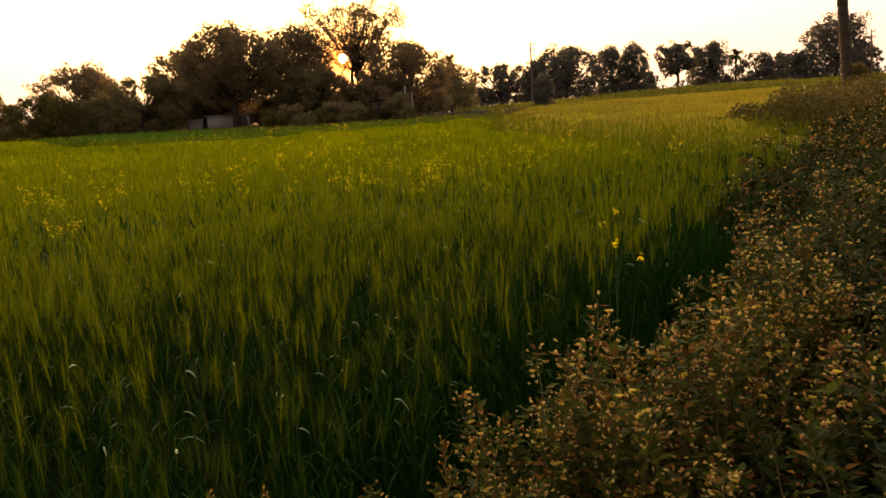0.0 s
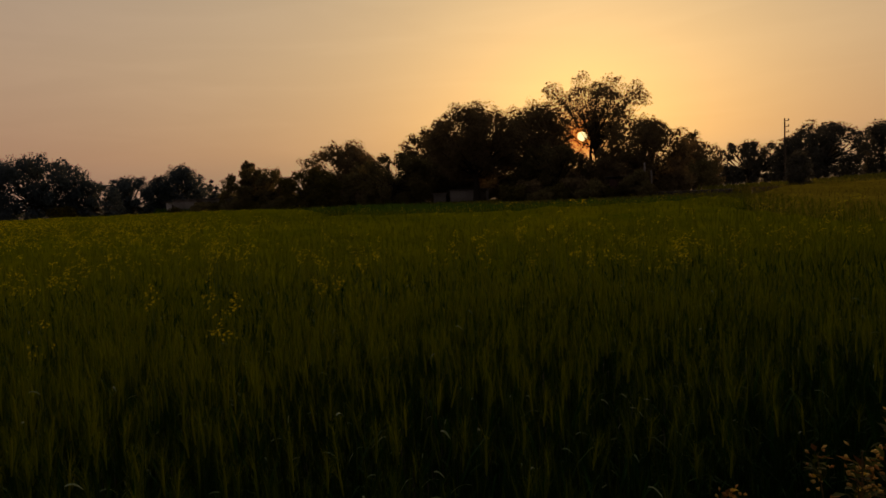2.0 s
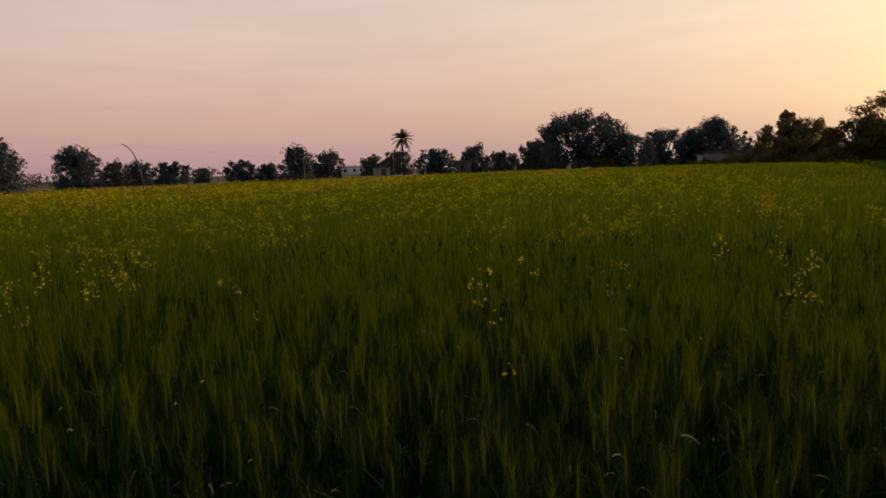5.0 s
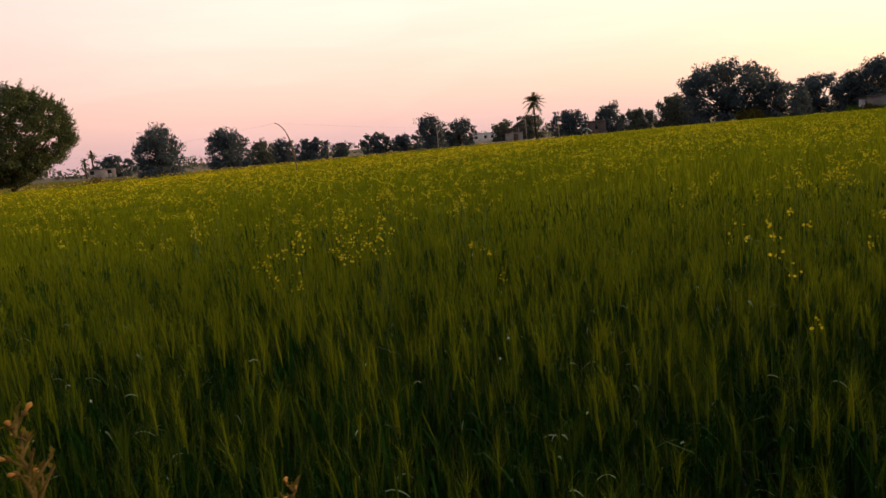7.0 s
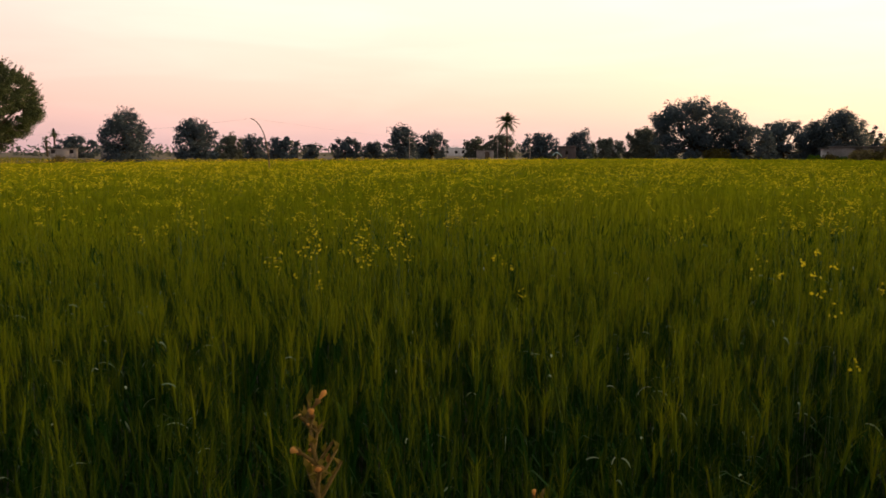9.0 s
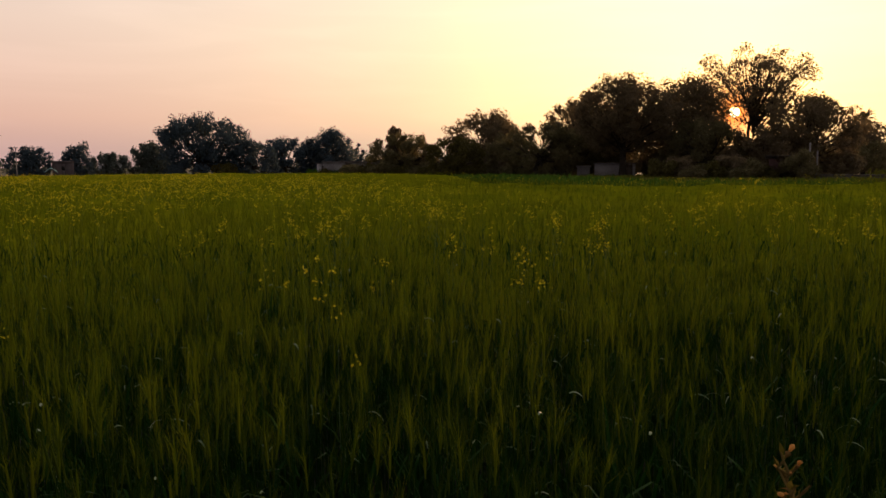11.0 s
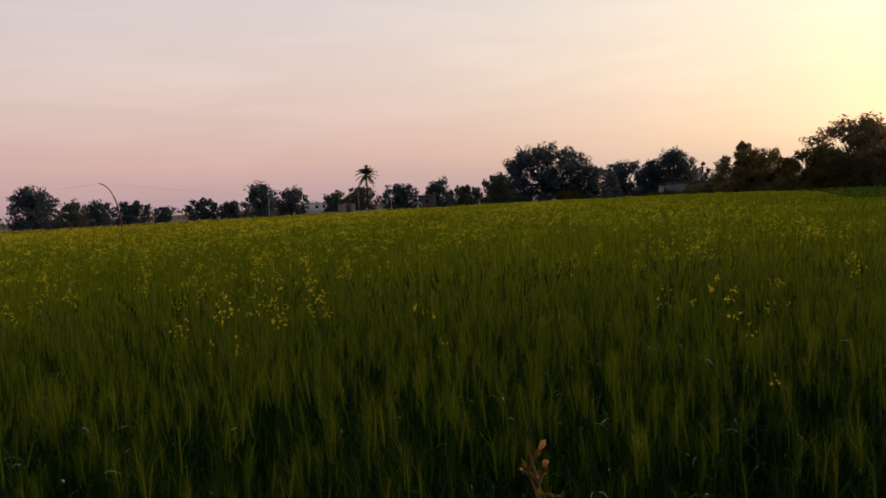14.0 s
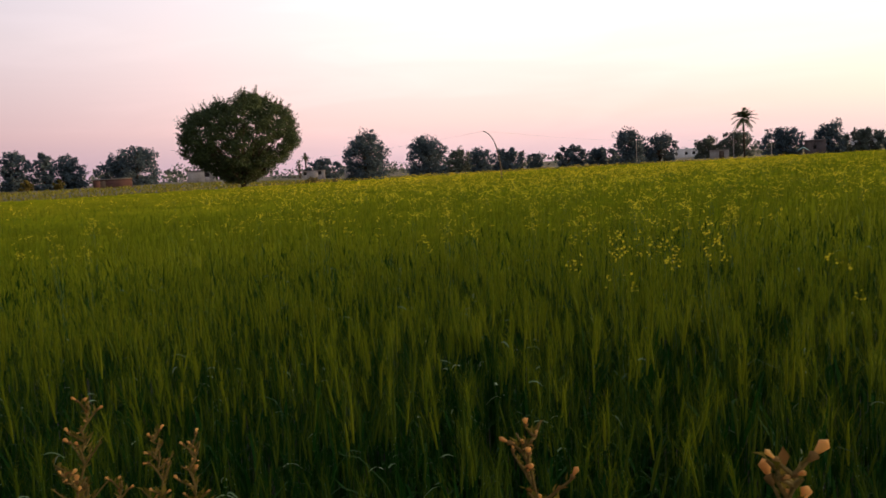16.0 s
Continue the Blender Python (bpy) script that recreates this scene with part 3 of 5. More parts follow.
crop("green_crop", [(6, 62), (2, 92), (30, 128), (86, 150), (80, 118), (36, 74)], 10000, 0.8, 0.09, 0.4, M_PALECROP,
     "pale green crop stretching to the far trees", "crop", 32)
crop("verge_weeds", [(1.0, 42.3), (-2.0, 31.3), (-6.0, 27.3), (-10.0, 27.8), (-14.0, 32.3), (-20.0, 44.3), (-31.0, 57.3), (-30, 66), (-16, 54), (-9, 42), (-4, 44)], 5600, 0.66, 0.06, 0.45, M_BAND,
     "leafy green weeds along the far field edge", "weeds", 33)
crop("rough_grass", [(1, 43), (-4, 45), (-9, 43), (-16, 55), (-30, 67), (-44, 66), (-40, 92), (-8, 92), (6, 64), (4.6, 42)], 9000, 0.35, 0.06, 0.35, M_PALECROP,
     "rough short grass between field and trees", "grass", 34)
crop("far_stubble", [(-63, 4), (-63, 48), (-120, 60), (-128, 20), (-126, -52), (-60, -44), (-57, -8)], 8000, 0.45, 0.07, 0.4, M_PALECROP,
     "pale stubble field beyond the wheat", "crop", 35)

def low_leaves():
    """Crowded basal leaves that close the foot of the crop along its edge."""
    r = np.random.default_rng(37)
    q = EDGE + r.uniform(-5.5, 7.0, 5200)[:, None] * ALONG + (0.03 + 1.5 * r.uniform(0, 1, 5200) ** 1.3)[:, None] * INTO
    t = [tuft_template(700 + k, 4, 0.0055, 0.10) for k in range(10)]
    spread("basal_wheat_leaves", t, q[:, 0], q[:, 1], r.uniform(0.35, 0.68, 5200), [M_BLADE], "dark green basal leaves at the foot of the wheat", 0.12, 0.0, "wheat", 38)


low_leaves()

# ---- mustard among the wheat ----


def mustard_template(seed, heads, petals, size, wide=0.10):
    r = np.random.default_rng(seed)
    b = Build()
    for k in range(heads):
        a, o = r.uniform(0, 2 * np.pi), (0 if k == 0 else r.uniform(0.3, 1.0) * wide)
        tip = np.array([np.cos(a) * o, np.sin(a) * o, 1.0 - (0 if k == 0 else r.uniform(0.0, 0.16))])
        w = 0.0022
        b.add([(-w, 0, 0.35), (w, 0, 0.35), tip], [(0, 1, 2)], 0)
        for j in range(petals):
            c = tip + r.normal(0, 1, 3) * np.array([0.011, 0.011, 0.014])
            nrm = r.normal(0, 1, 3) + np.array([0, 0, 0.8])
            nrm /= np.linalg.norm(nrm)
            u = np.cross(nrm, r.normal(0, 1, 3))
            u /= np.linalg.norm(u)
            w2 = np.cross(nrm, u)
            s = size * r.uniform(0.7, 1.2)
            lift = nrm * s * 0.35
            b.add([c + u * s + lift, c + w2 * s + lift, c - u * s + lift, c - w2 * s + lift, c], [(4, 0, 1), (4, 1, 2), (4, 2, 3), (4, 3, 0)], 1)
    return np.concatenate(b.v), np.concatenate(b.f), np.concatenate(b.m)


def make_mustard():
    # single plants near the walk
    r = np.random.default_rng(21)
    protos = {}
    for k, heads in enumerate((5, 5, 5, 5, 5, 2, 2, 2)):
        v, f, m = mustard_template(200 + k, heads, 6, 0.0058, 0.065)
        used, inv = np.unique(f[m == 0], return_inverse=True)
        pieces = [("stem", mesh_of("stem", v[used], inv.reshape(-1, 3), M_MSTEM))]
        for h in f[m == 1].reshape(heads, -1, 3):
            used, inv = np.unique(h, return_inverse=True)
            pieces.append(("flower_head", mesh_of("flower_head", v[used], inv.reshape(-1, 3), M_MUSTARD)))
        protos.setdefault(heads, []).append(pieces)

    def plant(x, y, h, heads):
        ob = thing("mustard_plant", x, y, 0.02, r.uniform(0, 360), "slender mustard plant with yellow flowers rising above the wheat", "mustard plant",
                   "mustard plants in the wheat")
        ob.scale = (1.0, 1.0, h)
        for name, me in protos[heads][r.integers(0, len(protos[heads]))]:
            piece = part(name, me, None, ob)
            if name == "flower_head":
                tagged(piece, kind="stuff")

    clumps = ((-3.9, 0.40, 8, 0.22), (-5.6, 1.2, 6, 0.3), (-3.33, 0.97, 2, 0.06), (-2.3, 1.43, 3, 0.12), (-2.62, 1.75, 2, 0.10), (-2.3, 3.5, 8, 0.34),
              (-4.3, 3.95, 12, 0.45), (-4.5, 6.7, 8, 0.5), (-6.9, 2.1, 7, 0.4), (-5.9, 2.35, 7, 0.35), (-2.7, 5.8, 6, 0.3), (-2.7, 4.65, 3, 0.15), (-0.3, 5.3, 6, 0.25),
              (-0.95, 5.8, 5, 0.25), (0.23, 5.95, 7, 0.3), (0.63, 2.78, 1, 0.02), (0.55, 2.14, 1, 0.02), (-4.2, 5.4, 7, 0.5), (-6.9, -2.9, 6, 0.3), (-9.1, -3.3, 7, 0.4),
              (-5.6, 0.02, 4, 0.25), (-7.5, 0.5, 6, 0.5), (-0.3, 6.3, 6, 0.35), (-1.4, 7.4, 8, 0.6), (1.2, 7.6, 7, 0.5))
    for cx, cy, n, s in clumps:
        for k in range(n):
            plant(cx + r.normal(0, s), cy + r.normal(0, s), r.uniform(1.02, 1.14) if cx == -3.9 else r.uniform(0.95, 1.06), 2 if n < 4 else 5)
    # the many further in
    n = 42000
    x, y = scatter(n, (-60, 7, -20, 55), 7.0, 58.0, FIELD, 22)
    az, d = np.degrees(np.arctan2(-x, y)), np.hypot(x, y)
    dens = smoothstep(28, 48, az) * smoothstep(108, 80, az) * 0.9 + 0.09
    dens *= np.clip(0.55 + 0.75 * wave(x, y, 5.0, 5), 0.04, 1)
    dens *= 0.25 + 0.9 * smoothstep(45, 8, d)
    ok = r.uniform(0, 1, len(x)) < dens * 2.0
    x, y, d = x[ok], y[ok], d[ok]
    near = d < r.uniform(11, 15, len(x))
    for name, pick, n, t in (("mustard_in_the_field", near, 1500, [mustard_template(300 + k, 4, 4, 0.0078, 0.08) for k in range(8)]),
                             ("mustard_far_out", ~near, 6500, [mustard_template(310 + k, 3, 2, 0.0118) for k in range(8)])):
        mx, my = x[pick][:n], y[pick][:n]
        spread(name, t, mx, my, wheat_height(mx, my) + r.uniform(0.02, 0.12, len(mx)), [M_MSTEM, M_MUSTARD],
               "scattered yellow mustard flowers above the wheat", 0.03, 0.0, "mustard", 23)


make_mustard()

# ---- the weeds on the bank ----


def leaf_shape(b, base, way, up, length, width, mat, fold=0.25):
    """A lance-shaped leaf folded along its rib."""
    way = way / np.linalg.norm(way)
    s = np.cross(way, up)
    s /= np.linalg.norm(s) + 1e-9
    n = np.cross(s, way)
    c = [base, base + way * length * 0.45 + n * length * 0.05, base + way * length + n * length * -0.10]
    if mat >= 10:
        m = base + way * length * 0.4
        b.add([base, m + s * width + n * width * fold, base + way * length, m - s * width + n * width * fold], [(0, 1, 2), (0, 2, 3)], mat - 10)
        return
    l = base + way * length * 0.42 + s * width + n * width * fold * 2
    r = base + way * length * 0.42 - s * width + n * width * fold * 2
    b.add([c[0], c[1], c[2], l, r], [(0, 1, 3), (3, 1, 2), (0, 4, 1), (1, 4, 2)], mat)


def bud_shape(b, base, way, length, width, mat, sides=4):
    way = way / np.linalg.norm(way)
    ref = np.array([0, 0, 1.0]) if abs(way[2]) < 0.9 else np.array([1.0, 0, 0])
    s = np.cross(way, ref)
    s /= np.linalg.norm(s)
    n = np.cross(s, way)
    th = np.linspace(0, 2 * np.pi, sides, endpoint=False)
    v = [base]
    if sides == 3:
        v += [base + way * length * 0.6 + (s * np.cos(a) + n * np.sin(a)) * width for a in th] + [base + way * length]
        b.add(v, [(0, 1 + (k + 1) % 3, 1 + k) for k in range(3)] + [(1 + k, 1 + (k + 1) % 3, 4) for k in range(3)], mat)
        return
    for t, w in ((0.35, 0.55), (0.75, 1.0)):
        v += [base + way * length * t + (s * np.cos(a) + n * np.sin(a) * 0.75) * width * w for a in th]
    v.append(base + way * length)
    f = [(0, 1 + (k + 1) % sides, 1 + k) for k in range(sides)]
    for k in range(sides):
        k2 = (k + 1) % sides
        f += [(1 + k, 1 + k2, 1 + sides + k2), (1 + k, 1 + sides + k2, 1 + sides + k)]
        f.append((1 + sides + k, 1 + sides + k2, 1 + 2 * sides))
    b.add(v, f, mat)


def weed_meshes(seed, height, sprigs, leaves, buds, big=1.0, sides=4, straight=False, dry=0.28, leaf=1.0, green=None):
    """A leafy pulse weed: woody stems, lance leaves, pinkish-yellow flower buds at the shoot tips."""
    r = np.random.default_rng(seed)
    stem, foliage, flower = Build(), Build(), Build()
    up = np.array([0, 0, 1.0])
    for k in range(sprigs):
        a = 2 * np.pi * k / sprigs + r.uniform(-0.5, 0.5)
        d = np.array([np.cos(a), np.sin(a), 0])
        h = height * (1.0 if k == 0 else r.uniform(0.72, 0.99))
        o = (0.02 if k == 0 else r.uniform(0.02, 0.06) if straight else r.uniform(0.06, 0.36)) * height / 0.9
        ts = np.linspace(0, 1, 6)
        pts = np.outer(o * ts**0.8, d) + np.outer(h * ts, up) + np.cumsum(r.normal(0, 0.006, (6, 3)), axis=0)
        stem.tube(pts, np.linspace(0.006, 0.0016, 6) * (0.6 + 0.4 * big), 3, 0, cap=False)
        for j in range(leaves):
            t = r.uniform(0.10, 1.0) ** (0.8 if straight else 0.55)
            i = min(int(t * 5), 4)
            p = pts[i] + (pts[i + 1] - pts[i]) * (t * 5 - i)
            b_a = r.uniform(0, 2 * np.pi)
            way = np.array([np.cos(b_a), np.sin(b_a), r.uniform(-0.15, 1.0)])
            stalk = p + way / np.linalg.norm(way) * r.uniform(0.0, 0.07) * (1.25 - t)
            size = r.uniform(0.028, 0.058) * (1.3 - 0.55 * t) * big * leaf * (0.55 if straight else 1.0)
            leaf_shape(foliage, stalk, way + r.normal(0, 0.25, 3), up, size, size * r.uniform(0.20, 0.34), (1 if r.uniform() < dry else 0) + (0 if straight else 10), r.uniform(0.1, 0.6))
        for j in range(buds):
            t = 1 - abs(r.normal(0, 0.13 if straight else 0.12))
            t = max(t, 0.3)
            i = min(int(t * 5), 4)
            p = pts[i] + (pts[i + 1] - pts[i]) * (t * 5 - i)
            b_a = r.uniform(0, 2 * np.pi)
            way = np.array([np.cos(b_a), np.sin(b_a), r.uniform(0.1, 1.3)])
            way /= np.linalg.norm(way)
            tip = p + way * r.uniform(0.012, 0.04)
            stem.add([p, p + np.array([0.0012, 0, 0.0012]), tip], [(0, 1, 2)], 0)
            bud_shape(flower, tip, way + r.normal(0, 0.3, 3), r.uniform(0.009, 0.021) * big, r.uniform(0.0032, 0.0066) * big, 0, sides)
            if r.uniform() < 0.07:
                for turn in (0.0, 2.1, 4.2):
                    leaf_shape(flower, tip, np.array([math.cos(turn), math.sin(turn), 0.6]), up, 0.014 * big, 0.008 * big, 1, 0.3)
    return (("stem", stem.mesh("stem", [M_WSTEM])), ("foliage", foliage.mesh("foliage", [green or M_WEED, M_DRYLEAF])), ("inflorescence", flower.mesh("inflorescence", [M_BUD, M_PETAL_YELLOW], True)))


def sprig_meshes(seed, height):
    """A single flowering shoot: a zigzag stem, short side branchlets, narrow leaves, buds in green-brown calyces."""
    r = np.random.default_rng(seed)
    stem, foliage, calyx, petal = Build(), Build(), Build(), Build()
    up = np.array([0, 0, 1.0])
    n = 40
    ts = 1 - (1 - np.linspace(0, 1, n)) ** 1.7
    wob = np.cumsum(r.normal(0, 0.0028, (n, 3)), axis=0) * [1, 1, 0.2]
    zig = 0.0030 * (np.arange(n) % 2)[:, None] * np.array([math.cos(seed), math.sin(seed), 0])
    pts = np.outer(height * ts, up) + (wob - wob[-1]) * ts[:, None] + zig
    stem.tube(pts, np.linspace(0.0036, 0.0008, n), 6, 0)

    def bud(p, way, size):
        way = way / np.linalg.norm(way)
        bud_shape(petal, p + way * size * 0.30, way, size, size * r.uniform(0.24, 0.36), 0, 8)
        bud_shape(calyx, p - way * size * 0.15, way, size * 0.75, size * r.uniform(0.28, 0.36), 0, 7)

    def leaf(p, way, size):
        leaf_shape(foliage, p, way + r.normal(0, 0.2, 3), up, size, size * r.uniform(0.13, 0.24), 1 if r.uniform() < 0.08 else 0, r.uniform(0.2, 0.7))

    for k in range(6, n):
        t = ts[k]
        for j in range(2):
            a = 2.4 * (2 * k + j) + r.uniform(-0.5, 0.5)
            way = np.array([math.cos(a), math.sin(a), r.uniform(0.7, 1.8)])
            way /= np.linalg.norm(way)
            length = r.uniform(0.014, 0.072) * (1.0 - 5.0 * max(t - 0.84, 0))
            length = max(length, 0.003)
            end = pts[k] + way * length
            stem.tube([pts[k], pts[k] + way * length * 0.5, end], [0.0013, 0.0010, 0.0008], 4, 0, cap=False)
            for q in range(7 if t < 0.97 else 2):
                u = r.uniform(0.0, 1.0)
                d = r.normal(0, 0.55, 3) + way * 0.8 + up * 0.7
                leaf(pts[k] + (end - pts[k]) * u, d, r.uniform(0.007, 0.014) * (1.0 if t < 0.94 else 0.7))
            if t > 0.72 and r.uniform() < 0.36:
                bud(end, way + r.normal(0, 0.3, 3), r.uniform(0.0055, 0.0088))
    for q in range(5):
        p = pts[-1 - q]
        bud(p, r.normal(0, 0.6, 3) + up * 0.6, r.uniform(0.0032, 0.0050))
    return (("stem", stem.mesh("stem", [M_SPRIG])), ("foliage", foliage.mesh("foliage", [M_SPRIGLEAF, M_DRYLEAF])),
            ("calyx", calyx.mesh("calyx", [M_CALYX], True)), ("inflorescence", petal.mesh("inflorescence", [M_PETAL], True)))


def make_weeds():
    r = np.random.default_rng(41)
    near = [weed_meshes(400 + k, 0.95, 12, 96, 18, 1.0, 3, dry=0.18, leaf=0.92) for k in range(6)]
    green = [weed_meshes(410 + k, 0.95, 12, 96, 3, 1.0, 3, dry=0.06, leaf=1.0, green=M_WEED_GREEN) for k in range(4)]
    sprig = [sprig_meshes(430 + k, 1.0) for k in range(5)]
    far = [weed_meshes(460 + k, 0.9, 6, 46, 2, 1.8, 3, dry=0.16, green=M_WEED_GREEN) for k in range(5)]

    def plant(x, y, h, protos, label, pick=None):
        ob = thing("bank_weed", x, y, 0.0, r.uniform(0, 360) if pick is None else 70 * pick, label, "weed", "flowering weeds along the bank")
        ob.scale = (h, h, h)
        for name, me in protos[r.integers(0, len(protos)) if pick is None else pick % len(protos)]:
            piece = part(name, me, None, ob)
            if name != "stem":
                tagged(piece, kind="stuff")

    bushy = "bushy half-withered weed with pale yellow flower buds on the bank"
    thin = "thin upright weed sprig with pinkish buds at the wheat's edge"
    # dense hedge of weeds ahead along the bank
    for k in range(150):
        s, o = -0.25 + 4.65 * r.uniform(0, 1) ** 1.15, -0.08 - r.uniform(0.0, 1.0) ** 1.25 * 2.0
        x, y = bank(s, o)
        h = r.uniform(0.86, 1.02) + 0.10 * smoothstep(0.8, 1.8, s)
        if o > -0.45 and s < 0.45:
            h = r.uniform(0.62, 0.76) + 0.20 * smoothstep(0.0, 0.5, s)
        if s > 0.5 and o > -0.28:
            x, y = bank(s, o - 0.16)
        if math.hypot(x, y) < 0.95 or math.hypot(x + 0.3, y - 0.15) < 0.95:
            continue
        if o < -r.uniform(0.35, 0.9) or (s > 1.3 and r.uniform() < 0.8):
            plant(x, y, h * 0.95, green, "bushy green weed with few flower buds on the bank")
        else:
            plant(x, y, h, near, bushy)
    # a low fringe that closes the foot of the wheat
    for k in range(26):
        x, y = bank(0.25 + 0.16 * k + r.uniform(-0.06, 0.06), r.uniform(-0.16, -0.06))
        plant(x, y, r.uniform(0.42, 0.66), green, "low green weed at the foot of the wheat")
    # low bushes at the bank's end, before the wheat
    for x, y, h in ((0.17, 1.50, 0.82), (0.29, 1.68, 0.92), (0.40, 1.84, 0.96), (0.24, 1.58, 0.85), (-0.18, 1.22, 0.74), (-0.06, 1.32, 0.74), (0.05, 1.40, 0.74)):
        plant(x, y, h, near, bushy)
    for k in range(170):
        s, o = r.uniform(4.0, 24.0), 0.75 - r.uniform(0.0, 1.0) ** 1.3 * 4.6
        x, y = bank(s, o)
        plant(x, y, r.uniform(0.9, 1.2), far, bushy)
    # single sprigs beside the walk
    for k, (x, y, h) in enumerate(((-1.170, -0.470, 1.266), (-1.188, -0.500, 1.17), (-1.167, -0.698, 1.262), (-1.18, -0.277, 1.16), (-1.763, -1.183, 1.160), (-1.730, -1.112, 1.126),
                                   (-1.739, -1.069, 1.108), (-1.70, -1.20, 1.10), (-1.38, -0.76, 1.21), (-1.74, -1.15, 1.07), (-0.42, 1.15, 0.84), (-0.33, 1.17, 0.83), (-0.46, 1.08, 0.80),
                                   (-0.03, 1.36, 0.82), (-1.85, -1.40, 1.0), (-0.79, 0.10, 1.20), (-0.95, -0.02, 0.98), (-0.70, 0.35, 0.75))):
        plant(x, y, h, sprig, thin, k)


make_weeds()

# ---- trees ----


def leaf_cards(r, centres, radii, n, size, flat=0.85, fill=0.55):
    """n bent leaf sprays on and in the given lobes."""
    vol = np.array(radii) ** 2
    pick = r.choice(len(centres), n, p=vol / vol.sum())
    d = r.normal(0, 1, (n, 3))
    d /= np.linalg.norm(d, axis=1)[:, None]
    rad = np.array(radii)[pick] * (1.0 - fill * r.uniform(0, 1, n) ** 2.0 + r.normal(0, 0.05, n))
    d[:, 2] *= flat
    c = np.array(centres)[pick] + d * rad[:, None]
    nrm = d + r.normal(0, 0.7, (n, 3))
    nrm /= np.linalg.norm(nrm, axis=1)[:, None]
    u = np.cross(nrm, r.normal(0, 1, (n, 3)))
    u /= np.linalg.norm(u, axis=1)[:, None]
    w = np.cross(nrm, u)
    s = (size * r.uniform(0.5, 1.35, n))[:, None]
    k = r.uniform(0.30, 0.65, (n, 1))
    v = np.stack([c - u * s, c + u * s * 0.7 - w * s * k, c + u * s * 0.7 + w * s * k], 1).reshape(-1, 3)
    f = np.arange(3 * n).reshape(n, 3)
    return v, f


def sun_miss(points):
    """How far points lie from the camera's line to the low sun, kept clear through the grove."""
    rel = np.asarray(points) - np.array([-0.25, 0.0, 1.45])
    return np.linalg.norm(rel - np.outer(rel @ np.array(sun_dir), sun_dir), axis=1)


def near_sun_line(ob, points):
    m = np.array(ob.matrix_basis)
    return sun_miss(np.asarray(points) @ m[:3, :3].T + m[:3, 3]).min() < 0.75


def crown_lobes(r, width, height, bare, lobes, shape, open_crown, foot):
    """Rounded masses that fill a domed crown: on its skin, evenly but unequal in size, and in its core."""
    h0 = height * bare
    width, height = width * 1.05, height * 1.045
    half, rise_half = width / 2, (height - h0) / 2
    mid = h0 + rise_half
    small = min(half, rise_half)
    centres, radii = [], []
    for k in range(lobes):
        u = (k + 0.5 + r.uniform(-0.4, 0.4)) / lobes * 1.85 - 0.90
        a = 2.39996 * k + r.uniform(-0.35, 0.35)
        prof = math.sqrt(max(0.02, 1 - abs(u) ** (2.3 if u > 0 else (7.0 if foot else 3.0)))) * (1 + shape * u)
        rad = small * r.uniform(0.26, 0.42) * (1 - 0.45 * open_crown)
        depth = r.uniform(0.80, 1.0) if open_crown < 0.7 else r.uniform(0.35, 1.0)
        rr = max(0.0, half * prof * depth - rad * 0.85)
        z = mid + u * rise_half * (depth * 0.5 + 0.5) - rad * 0.75 * u
        centres.append(np.array([math.cos(a) * rr, math.sin(a) * rr, z]))
        radii.append(rad)
    if foot:
        for k in range(9):
            a = 0.7 * k + r.uniform(-0.2, 0.2)
            rad = small * r.uniform(0.30, 0.40)
            centres.append(np.array([math.cos(a) * half * 0.62, math.sin(a) * half * 0.62, h0 + rad * 0.45]))
            radii.append(rad)
    if open_crown < 0.7:
        for k in range(4):
            centres.append(np.array([r.normal(0, 0.10) * width, r.normal(0, 0.10) * width, h0 + 2 * rise_half * (0.22 + 0.17 * k)]))
            radii.append(small * 0.60)
    return centres, radii


